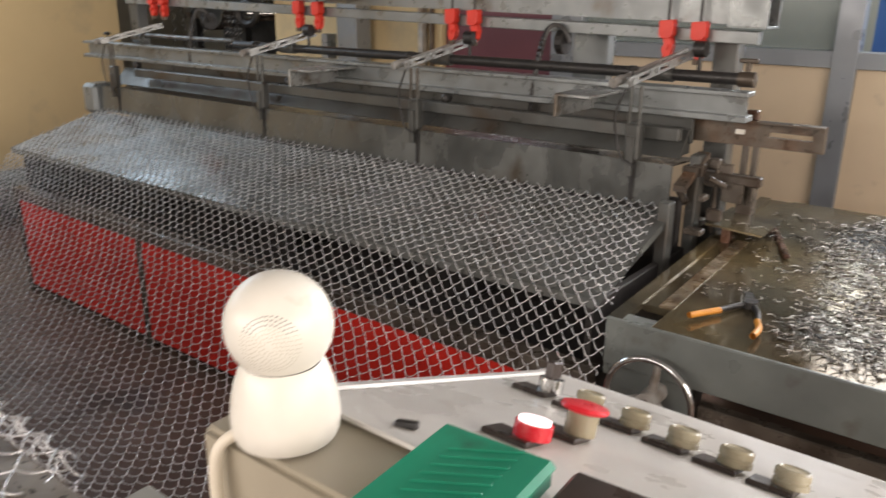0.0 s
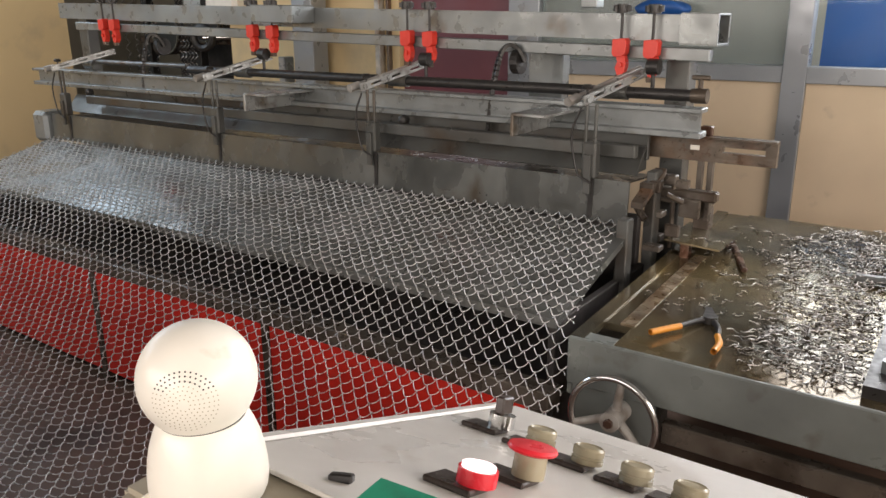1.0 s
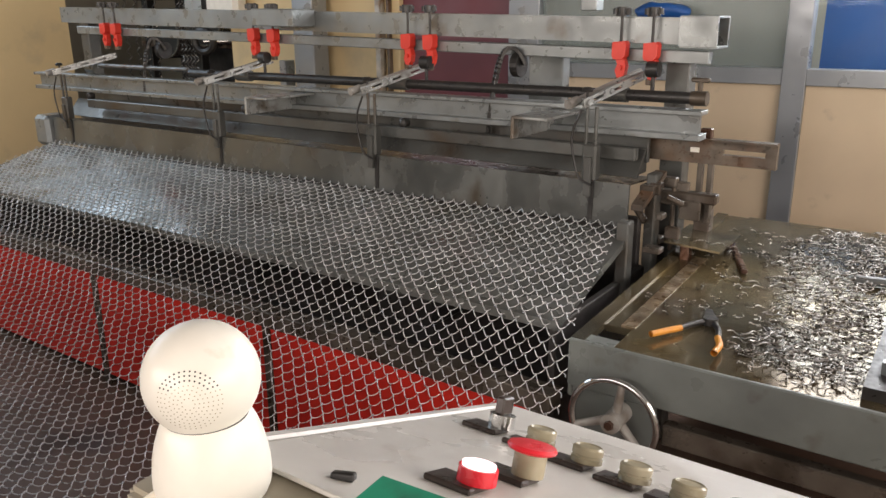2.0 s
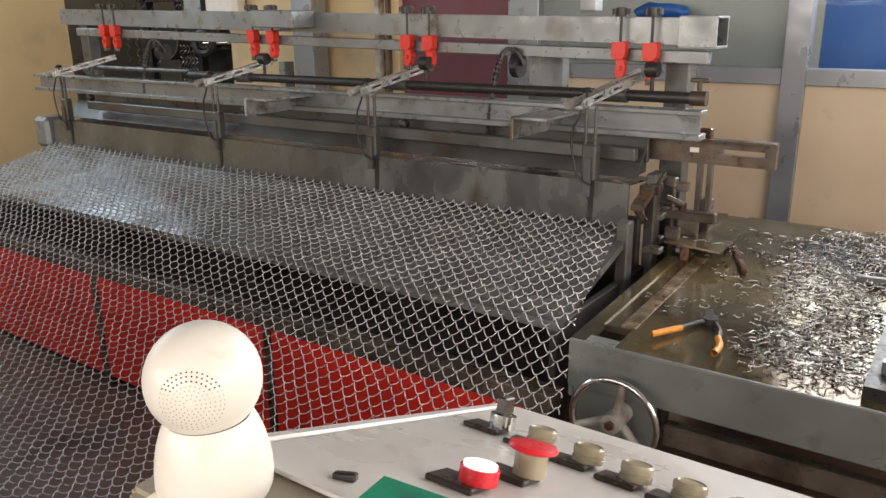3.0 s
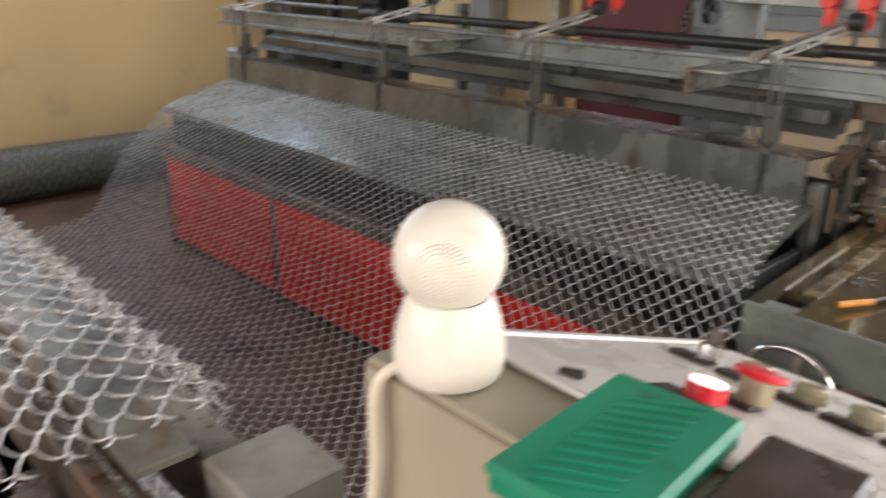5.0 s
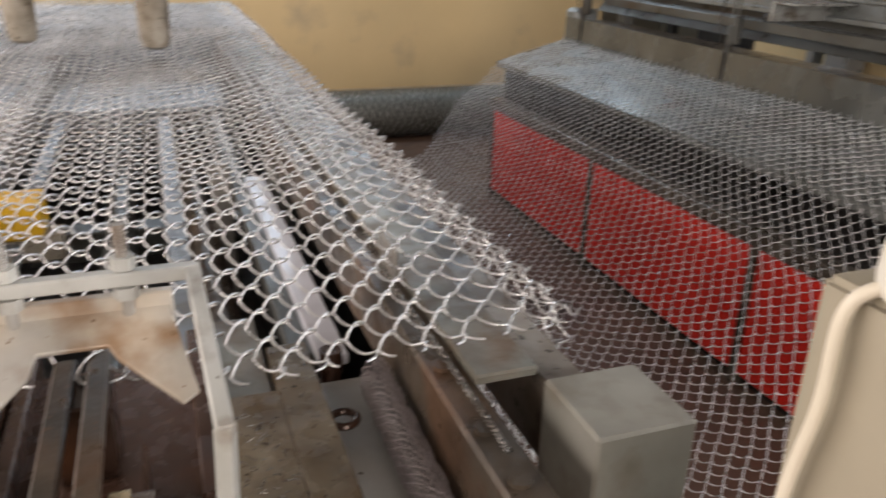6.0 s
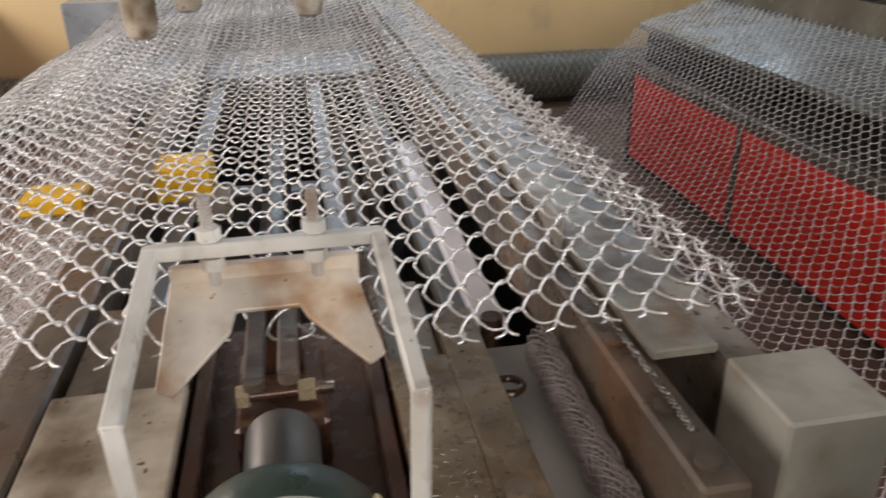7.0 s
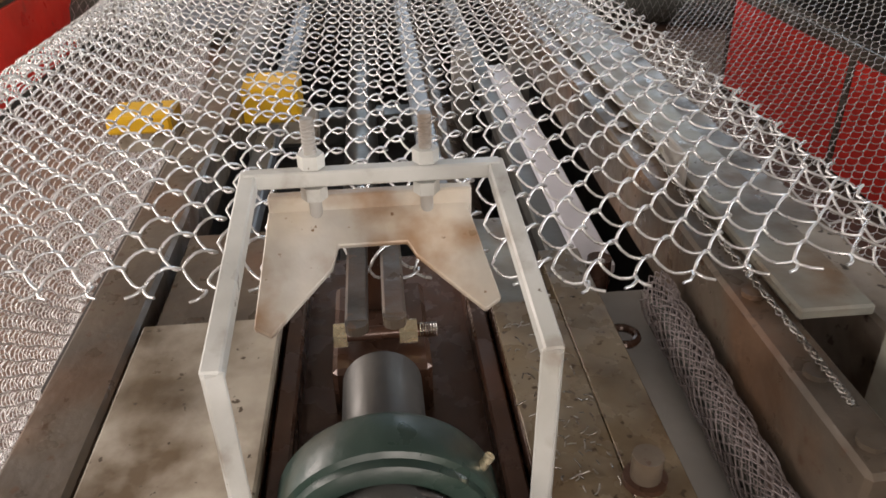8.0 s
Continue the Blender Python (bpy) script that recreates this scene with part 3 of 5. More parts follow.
def build_clamps():
    def one(x):
        c = thing("toggle_clamp", (x, 2.63, 1.36), "small red painted clamp with black star knob on the bar", "clamp", "red clamps on the bar")
        bm = B()
        prism(bm, [(x - 0.024, 1.508), (x + 0.020, 1.512), (x + 0.026, 1.502), (x + 0.024, 1.462), (x + 0.012, 1.450), (x - 0.018, 1.452), (x - 0.024, 1.462)], "y", 2.606, 2.645)
        bmesh.ops.bevel(bm, geom=bm.edges[:], offset=0.002, segments=1, affect="EDGES")
        part("body", bm, "clampred", c)
        bm = B()
        prism(bm, [(x - 0.010, 1.452), (x + 0.020, 1.454), (x + 0.027, 1.428), (x + 0.022, 1.402), (x + 0.010, 1.388), (x - 0.004, 1.392), (x - 0.012, 1.415), (x - 0.004, 1.436)], "y", 2.612, 2.640)
        rod(bm, (x + 0.006, 2.604, 1.425), (x + 0.006, 2.648, 1.425), 0.009, 12)
        part("jaw_arm", bm, "clampred", c)
        part("spindle", rod(B(), (x, 2.627, 1.50), (x, 2.627, 1.60), 0.005, 10), "black", c, smooth=True)
        bm = B()
        for k in range(5):
            a = 2 * math.pi * k / 5
            rod(bm, (x + 0.02 * math.cos(a), 2.627 + 0.02 * math.sin(a), 1.598), (x + 0.02 * math.cos(a), 2.627 + 0.02 * math.sin(a), 1.618), 0.012, 10)
        rod(bm, (x, 2.627, 1.592), (x, 2.627, 1.622), 0.022, 14)
        part("knob", bm, "black", c, smooth=True)
        part("jaw", bx(B(), x - 0.012, x + 0.012, 2.614, 2.638, 1.372, 1.392, 0.003), "rust", c)
        return c
    first = one(-4.17)
    first.location.z += bar_rise(-4.17)
    for x in (-4.07, -2.97, -2.84, -2.06, -1.95, -1.15, -1.04):
        copy_thing(first, pose(x, 2.63, 1.36 + bar_rise(x)))


def build_chains():
    for x, top, bot, lean in ((-3.75, 1.49, 1.22, -0.05), (-1.60, 1.47, 1.16, -0.08)):
        c = thing("drive_chain", (x, 2.6, bot), "black oily roller chain hanging over a sprocket", "chain")
        pts = curve([(x + 0.06, 2.66, top - 0.06), (x + 0.04, 2.64, top - 0.01), (x + 0.01, 2.62, top), (x - 0.01, 2.60, top - 0.04), (x + lean * 0.3, 2.575, (top + bot) / 2), (x + lean * 0.5, 2.565, bot)], 6)
        for a, b in zip(pts[:-1], pts[1:]):
            bm = B()
            d = Vector(b) - Vector(a)
            mid = (Vector(a) + Vector(b)) / 2
            mm = Matrix.Translation(mid) @ d.to_track_quat("Z", "Y").to_matrix().to_4x4()
            bx(bm, -0.012, -0.006, -0.008, 0.008, -d.length * 0.48, d.length * 0.48, 0.002, mm)
            bx(bm, 0.006, 0.012, -0.008, 0.008, -d.length * 0.48, d.length * 0.48, 0.002, mm)
            rod(bm, mm @ Vector((-0.013, 0, 0)), mm @ Vector((0.013, 0, 0)), 0.006, 8)
            part("link", bm, "black", c)
        bm = B()
        rod(bm, (x + 0.02, 2.66, top - 0.06), (x + 0.05, 2.66, top - 0.06), 0.045, 18)
        part("sprocket", bm, "black", c)
    s = thing("motor_bracket", (-1.54, 2.87, 0), "grey painted sheet bracket behind the bars", "bracket")
    part("plate", bx(B(), -1.62, -1.47, 2.84, 2.90, 0.0, 1.47, 0.004), "lightsteel", s)


def build_lever():
    v = thing("cutter_frame", (-0.85, 2.7, 0.80), "dark rusty wire cutter frame with a slotted bar", "cutter")
    bm = B()
    for x0, x1, z0, z1 in ((-1.06, -0.62, 1.158, 1.190), (-1.06, -0.62, 1.105, 1.140), (-1.06, -0.79, 1.140, 1.158), (-0.655, -0.62, 1.140, 1.158)):
        bx(bm, x0, x1, 2.66, 2.685, z0, z1, 0)
    part("slotted_bar", bm, "rust", v)
    part("bar_flange", bx(B(), -1.06, -0.62, 2.64, 2.66, 1.183, 1.190, 0.001), "rust", v)
    part("lug", bx(B(), -0.87, -0.83, 2.66, 2.69, 1.190, 1.222, 0.004), "darkrust", v)
    part("tag", bx(B(), -0.895, -0.865, 2.655, 2.66, 1.142, 1.158, 0.001), "white", v)
    for x in (-0.862, -0.828):
        part("rod", bx(B(), x - 0.009, x + 0.009, 2.67, 2.695, 0.90, 1.11, 0.002), "sill", v)
    part("post", bx(B(), -0.872, -0.818, 2.68, 2.73, 0.80, 0.98), "sill", v)
    part("foot_rod", rod(B(), (-0.93, 2.63, 0.80), (-0.93, 2.63, 1.02), 0.008, 10), "rust", v, smooth=True)
    lever = part("lever_arm", bx(B(), -1.01, -0.785, 2.62, 2.665, 0.975, 1.010, 0.006), "sill", v, "oily cutting lever", origin=(-1.01, 2.64, 0.99))
    for nm, bm, mt in (("nut", rod(B(), (-0.90, 2.64, 1.010), (-0.90, 2.64, 1.035), 0.014, 6), "darkrust"),
                       ("blade", bx(B(), -0.90, -0.83, 2.60, 2.615, 0.92, 0.985, 0.003), "sill"),
                       ("pivot", rod(B(), (-1.0, 2.60, 1.0), (-1.0, 2.68, 1.0), 0.02, 14), "darkrust")):
        q = part(nm, bm, mt, None)
        q.parent = lever
        q.matrix_parent_inverse = Matrix.Translation((1.01, -2.64, -0.99))
    c = thing("wire_chute", (-0.8, 2.6, 0.77), "oily sheet-steel chute for the spiral wire", "chute")
    bm = B()
    prism(bm, [(-0.90, 0.872), (-0.72, 0.862), (-0.72, 0.856), (-0.90, 0.866)], "y", 2.48, 2.74)
    part("tray", bm, "oily", c)
    part("leg", bx(B(), -0.86, -0.83, 2.52, 2.56, 0.772, 0.866, 0.003), "darkrust", c)
    part("leg", bx(B(), -0.76, -0.735, 2.68, 2.71, 0.772, 0.860, 0.003), "darkrust", c)
    part("guide", bx(B(), -0.70, -0.68, 2.45, 2.85, 0.81, 0.825, 0.004, Matrix.Translation((-0.68, 2.6, 0)) @ pose(0, 0, 0, 0, 0, 22) @ Matrix.Translation((0.68, -2.6, 0))), "darkrust", c)
    return lever


def zigzag(x0, y0, z, ang, n, p=0.045, amp=0.011, r=0.0016, rise=0.0, rnd=None):
    k = np.linspace(0, n, int(n * 8) + 1)
    u = k * p
    w = amp * (2 / np.pi) * np.arcsin(0.93 * np.sin(2 * np.pi * k))
    bend = (rnd.uniform(-1, 1) if rnd else 0) * 0.6
    a = ang + bend * (k / max(n, 0.1))
    x = x0 + np.cumsum(np.cos(a)) * (u[1] - u[0]) - np.sin(ang) * w
    y = y0 + np.cumsum(np.sin(a)) * (u[1] - u[0]) + np.cos(ang) * w
    return np.stack([x, y, z + rise * k + 0.003 * np.cos(2 * np.pi * k)], 1), r, 5, (0.02, 0.03, 1)


def tz(y):
    """Height of the table's tilted top."""
    return 0.770 + 0.0547 * (y - 1.80)


def build_work_table():
    t = thing("work_table", (-0.4, 2.4, 0), "oily steel work table with grey-green painted apron", "table")

    def sheet(x0, x1, y0, y1, lift, thick=0.02):
        return prism(B(), [(y0, tz(y0) + lift), (y1, tz(y1) + lift), (y1, tz(y1) + lift - thick), (y0, tz(y0) + lift - thick)], "x", x0, x1)
    part("tabletop", sheet(-0.78, 0.9, 1.80, 3.08, 0), "oily", t, "wet oily steel top")
    part("side_strip", sheet(-0.90, -0.86, 1.80, 3.08, 0.002), "oily", t)
    part("gutter", sheet(-0.86, -0.78, 1.93, 3.08, -0.004), "oily", t)
    part("edge_strip", sheet(-0.815, -0.775, 1.93, 2.55, 0.003, 0.006), "oilbrown", t, "oil-browned edge strip")
    part("front_strip", sheet(-0.86, -0.78, 1.80, 1.84, 0.001), "tablepaint", t)
    part("front_apron", bx(B(), -0.90, 0.9, 1.785, 1.80, 0.64, 0.773, 0.004), "tablepaint", t, "grey-green painted apron")
    part("side_apron", bx(B(), -0.905, -0.89, 1.80, 3.06, 0.60, 0.765, 0.004), "tablepaint", t)
    part("cabinet_panel", bx(B(), -0.89, -0.66, 1.80, 1.815, 0.0, 0.64, 0.003), "tablepaint", t)
    # rails and back panel are coloured dark for the shade under the top
    part("lower_rail", bx(B(), -0.66, 0.9, 1.86, 1.90, 0.50, 0.56, 0.004), "sill", t)
    part("lower_rail", bx(B(), -0.66, 0.9, 1.86, 1.96, 0.40, 0.42, 0.004), "darkrust", t)
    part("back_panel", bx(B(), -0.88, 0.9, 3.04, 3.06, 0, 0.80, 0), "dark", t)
    for x in (-0.85, 0.85):
        for y in (1.85, 3.02):
            part("leg", bx(B(), x - 0.03, x + 0.03, y - 0.03, y + 0.03, 0, 0.75, 0.003), "tablepaint", t)
    b = thing("stop_bar", (-0.2, 2.4, 0.80), "dark oily stop bar bolted on the table", "bar")
    part("bar", sheet(-0.22, -0.12, 1.84, 2.70, 0.03, 0.03), "black", b)
    part("block", bx(B(), -0.20, -0.10, 2.30, 2.42, 0.82, 0.88, 0.008), "rust", b)
    part("bolt", rod(B(), (-0.18, 1.93, 0.80), (-0.18, 1.93, 0.835), 0.018, 6), "lightsteel", b)
    part("bolt", rod(B(), (-0.34, 2.55, 0.825), (-0.22, 2.55, 0.830), 0.014, 10), "lightsteel", b)
    # scraps
    rnd = random.Random(11)
    rows = []
    for i in range(600):
        y = 1.86 + 1.12 * rnd.random()
        left = -0.47 - 0.10 * max(0.0, min(1.0, (y - 2.05) / 0.3)) + 0.04 * math.sin(y * 9)
        x = left + (-0.235 - left) * rnd.random() ** 0.75
        hill = 0.03 * math.exp(-((x + 0.36) / 0.10) ** 2)
        rows.append(zigzag(x, y, tz(y) + 0.0045 + rnd.random() * hill, rnd.uniform(0, 6.28), rnd.choice((0.5, 0.5, 0.75, 1, 1, 1.5, 1.5, 2)), p=0.050, amp=0.015, r=0.0017, rnd=rnd))
    for i in range(120):
        x, y = rnd.uniform(-0.84, -0.42), rnd.uniform(2.05, 2.95)
        rows.append(zigzag(x, y, tz(y) + 0.0045, rnd.uniform(0, 6.28), rnd.choice((0.2, 0.3, 0.3, 0.5, 0.5, 0.75)), p=0.036, amp=0.010, rnd=rnd))
    tagged(tubes("wire_offcuts", rows, "scrap"), "heap of short bent wire offcuts on the table", "scrap", kind="stuff")
    wave = dict(p=0.058, amp=0.017, r=0.0019)
    rows = [zigzag(-0.86, 2.52, 0.880, -0.10, 3.0, **wave), zigzag(-0.74, 2.90, tz(2.90) + 0.006, -0.28, 6.0, **wave), zigzag(-0.72, 2.42, tz(2.42) + 0.006, -0.15, 2.5, **wave), zigzag(-0.58, 2.62, tz(2.62) + 0.006, -0.22, 3.5, **wave)]
    for r in rows:
        tagged(tubes("spiral_wire", [r], "scrap"), "loose zigzag bent wire on the oily table", "wire")


def build_pliers():
    p = thing("pliers", (-0.64, 2.05, 0.782), "open pliers with orange plastic grips on the table", "pliers")
    z = 0.793
    for pts, mat, r, nm in (([(-0.715, 1.885, z), (-0.69, 1.93, z), (-0.665, 1.97, z)], "orange", 0.0088, "grip"),
                            ([(-0.545, 1.855, z), (-0.548, 1.91, z), (-0.565, 1.955, z)], "orange", 0.0088, "grip"),
                            ([(-0.665, 1.97, z), (-0.645, 2.02, z), (-0.62, 2.06, z)], "black", 0.008, "handle"),
                            ([(-0.565, 1.955, z), (-0.58, 2.01, z), (-0.61, 2.06, z)], "black", 0.008, "handle")):
        tubes(nm, [(curve(pts, 6), r, 8, (0, 0, 1))], mat, p)
    bm = B()
    rod(bm, (-0.615, 2.06, z - 0.009), (-0.615, 2.06, z + 0.01), 0.02, 16)
    prism(bm, [(-0.635, 2.065), (-0.600, 2.065), (-0.632, 2.13), (-0.648, 2.128)], "z", z - 0.008, z + 0.008)
    part("jaws", bm, "black", p)


def build_handwheel():
    w = thing("handwheel", (-0.74, 1.74, 0.61), "polished steel handwheel with three dull spokes", "wheel")
    m = Matrix.Translation((-0.745, 1.735, 0.60)) @ pose(0, 0, 0, 90, 0, 0)
    part("rim", ring(B(), m, 0.113, 0.0095), "chrome", w, smooth=True)
    for a in (80, 200, 320):
        q = m @ Vector((0.108 * math.cos(radians(a)), 0.108 * math.sin(radians(a)), 0))
        c = m @ Vector((0, 0, -0.02))
        part("spoke", rod(B(), c, q, 0.014, 10, 0.009), "greybeam", w, smooth=True)
    part("hub", rod(B(), m @ Vector((0, 0, 0.02)), m @ Vector((0, 0, -0.07)), 0.026, 18), "greybeam", w, smooth=True)
    part("nut", rod(B(), m @ Vector((0, 0, 0.02)), m @ Vector((0, 0, 0.032)), 0.012, 6), "darkrust", w)


# ---- the sheet of mesh from one machine to the other ----
PROFILE = [(2.385, 0.934), (2.12, 0.860), (1.90, 0.800), (1.845, 0.765), (1.775, 0.715), (1.67, 0.650), (1.57, 0.593), (1.40, 0.505), (1.20, 0.425), (1.00, 0.385),
           (0.84, 0.390), (0.68, 0.420), (0.54, 0.510), (0.44, 0.650), (0.390, 0.810), (0.367, 0.96), (0.358, 1.07), (0.343, 1.122), (0.315, 1.136), (0.046, 1.132), (-0.212, 1.132), (-0.432, 1.128), (-0.638, 1.102),
           (-0.77, 1.01), (-0.844, 0.834), (-0.888, 0.614), (-0.95, 0.35), (-1.05, 0.10), (-1.20, 0.02), (-1.50, 0.014)]
PITCH, ROW = 0.0478, 0.0258


def build_mesh():
    t = thing("chain_link_mesh", (-2.7, 1.0, 0), "sheet of new galvanised chain-link mesh hanging between two machines", "wire mesh")
    dense = curve(PROFILE, 30)
    s = np.concatenate([[0], np.cumsum(np.linalg.norm(np.diff(dense, axis=0), axis=1))])
    total = s[-1]
    fold = s[int(np.argmin(np.hypot(dense[:, 0] - 0.315, dense[:, 1] - 1.136)))]
    sag_s = s[int(np.argmin(np.hypot(dense[:, 0] - 1.20, dense[:, 1] - 0.425)))]
    edge_s = np.array([0, 0.55, 0.91, sag_s, fold - 0.5, fold - 0.06, fold, fold + 0.28, fold + 0.36, fold + 0.50, fold + 0.58, fold + 0.75, total])
    right = np.array([-1.03, -0.935, -0.84, -0.82, -0.830, -0.820, -0.780, -0.782, -0.850, -0.862, -0.808, -0.822, -0.822])
    left = np.array([-4.42, -4.42, -4.28, -3.82, -3.95, -4.25, -4.3, -4.3, -4.3, -4.3, -4.3, -4.3, -4.3])
    rnd = random.Random(3)
    at = ROW / 2
    i = -1
    while at < total - ROW:
        i += 1
        row = ROW - (0.0043 if at > fold - 0.3 else 0.0)
        pitch = PITCH if at < fold - 1.0 else min(0.054, PITCH + 0.0065 * (at - fold + 1.0))
        s0 = at
        at += row
        xr = np.interp(s0, edge_s, right)
        xl = np.interp(s0, edge_s, left)
        ph = 0.5 * (i % 2)
        periods = round((xr - xl) / pitch * 2) / 2
        k = np.arange(0, periods + 1e-6, 1 / 10)
        x = xr - k * pitch
        w = np.sin(2 * np.pi * (k + ph + 0.25))
        zz = (2 / np.pi) * np.arcsin(0.985 * w) / 0.89
        sag = 0.006 * np.sin(x * 3.1 + s0 * 2.0) + 0.004 * np.sin(x * 7.3 - s0 * 5)
        ss = np.clip(s0 + zz * row * 0.54 + 0.003 * np.sin(x * 2.3 + i), 0, total - 1e-3)
        y, z = np.interp(ss, s, dense[:, 0]), np.interp(ss, s, dense[:, 1])
        y2, z2 = np.interp(ss + 0.01, s, dense[:, 0]), np.interp(ss + 0.01, s, dense[:, 1])
        ty, tz = y2 - y, z2 - z
        ln = np.hypot(ty, tz) + 1e-9
        ny, nz = tz / ln, -ty / ln
        off = -0.0082 * np.cos(2 * np.pi * (k + ph + 0.25)) + np.where((s0 > 0.75), sag, 0.0)
        off = off * (0.45 if abs(s0 - fold) < 0.07 else 1.0)
        # the fork plate presses the end of the sheet down
        if s0 > fold:
            z = z - 0.034 * np.exp(-((x + 0.78) / 0.13) ** 2) * np.exp(-((y + 0.113) / 0.12) ** 4)
        pts = np.stack([x, y + ny * off, z + nz * off], 1)
        # cut end, bent round into a small open hook
        d = 1 if (i % 2) else -1
        e = pts[0]
        ty0, tz0 = ty[0] / ln[0], tz[0] / ln[0]
        bend = rnd.uniform(0.6, 1.2)
        hook = [[e[0] + 0.015, e[1] + d * ty0 * 0.014 * bend, e[2] + d * tz0 * 0.014 * bend], [e[0] + 0.012, e[1] + d * ty0 * 0.007 * bend, e[2] + d * tz0 * 0.007 * bend],
                [e[0] + 0.006, e[1] + d * ty0 * 0.0015, e[2] + d * tz0 * 0.0015]]
        if fold - 0.45 < s0 < fold - 0.03:
            hook = [[e[0] + 0.003, e[1], e[2]], [e[0] + 0.002, e[1], e[2]], [e[0] + 0.001, e[1], e[2]]]
        pts = np.vstack([hook, pts])
        near = s0 > fold - 0.1
        hint = np.stack([np.zeros(len(pts)), np.r_[ny[0], ny[0], ny[0], ny], np.r_[nz[0], nz[0], nz[0], nz]], 1)
        tubes("wire", [(pts, 0.00142 if near else 0.0016, 5 if near else 4, hint)], "wire", t)


# ---- the control desk in the foreground ----
def build_console():
    c = thing("control_console", (-0.15, 0.45, 0), "cream sheet-metal control desk with a sloping switch panel", "console")
    prof = [(0.262, 0.0), (0.262, 1.336), (0.316, 1.336), (0.665, 1.209), (0.665, 0.0)]
    bm = prism(B(), prof, "x", -0.442, 0.16)
    bmesh.ops.bevel(bm, geom=bm.edges[:], offset=0.004, segments=2, affect="EDGES")
    part("cabinet", bm, "console", c, smooth=True)
    slope = math.atan2(0.127, 0.349)
    mm = Matrix.Translation((0, 0.316, 1.336)) @ pose(0, 0, 0, -math.degrees(slope), 0, 0)
    part("panel", bx(B(), -0.420, 0.15, 0.001, 0.366, 0.0015, 0.0045, 0.0005, mm), "consoletop", c, "pale grey switch panel")
    part("bead", bx(B(), -0.435, -0.424, 0.004, 0.368, 0.0, 0.0055, 0.002, mm), "consoletop", c)
    return mm


def build_switches(panel):
    mm = panel @ Matrix.Translation((0.001, -0.010, 0))
    def seat(x, y, w=0.026, d=0.03):
        bm = bx(B(), x - w / 2, x + w / 2, y - d / 2, y + d / 2, 0.0045, 0.0085, 0.001, mm)
        return bm
    at = lambda x, y, z: mm @ Vector((x, y, z))

    def base(name, x, y, label, category, group=""):
        return thing(name, at(x, y, 0.0045), label, category, group)
    # selector
    s = base("selector_switch", -0.376, 0.255, "black selector switch with a steel collar", "switch")
    part("legend_plate", seat(-0.383, 0.251, 0.032, 0.024), "plasticblack", s)
    part("collar", rod(B(), at(-0.372, 0.257, 0.0085), at(-0.372, 0.257, 0.0195), 0.0108, 24), "chrome", s, smooth=True)
    part("lever", bx(B(), -0.376, -0.368, 0.248, 0.266, 0.0195, 0.034, 0.0015, mm), "plasticblack", s)

    def button(x, y):
        b = base("push_button", x, y, "yellowed clear push button on a dark legend plate", "button", "push buttons on the panel")
        part("legend_plate", seat(x - 0.009, y - 0.008, 0.030, 0.023), "plasticblack", b)
        bm = B()
        lathe(bm, [(0.0118, 0.0085), (0.0118, 0.0120), (0.0108, 0.0124), (0.0108, 0.0140), (0.0116, 0.0144), (0.0116, 0.0190), (0.0098, 0.0204), (0.0090, 0.0196)], 24, mm @ Matrix.Translation((x, y, 0)))
        part("cap", bm, "knobcream", b, smooth=True)
    for x, y in ((-0.331, 0.248), (-0.288, 0.239), (-0.248, 0.232), (-0.209, 0.227), (-0.171, 0.222)):
        button(x, y)
    e = base("emergency_stop", -0.294, 0.153, "red mushroom emergency stop button", "button")
    part("legend_plate", seat(-0.304, 0.147, 0.034, 0.025), "plasticblack", e)
    part("collar", rod(B(), at(-0.294, 0.154, 0.0085), at(-0.294, 0.154, 0.026), 0.0110, 24), "knobcream", e, smooth=True)
    bm = B()
    lathe(bm, [(0.0110, 0.0235), (0.0158, 0.0252), (0.0168, 0.0268), (0.0156, 0.0288), (0.009, 0.0302)], 32, mm @ Matrix.Translation((-0.294, 0.154, 0)))
    part("mushroom_head", bm, "redknob", e, smooth=True)
    k = base("indicator_lamp", -0.303, 0.103, "lit red-rimmed indicator lamp", "lamp")
    part("legend_plate", seat(-0.313, 0.097, 0.034, 0.025), "plasticblack", k)
    part("rim", rod(B(), at(-0.303, 0.103, 0.0085), at(-0.303, 0.103, 0.018), 0.0125, 28), "redknob", k, smooth=True)
    part("lens", rod(B(), at(-0.303, 0.103, 0.018), at(-0.303, 0.103, 0.0202), 0.0106, 28), "lit", k, "white-hot glowing lens")


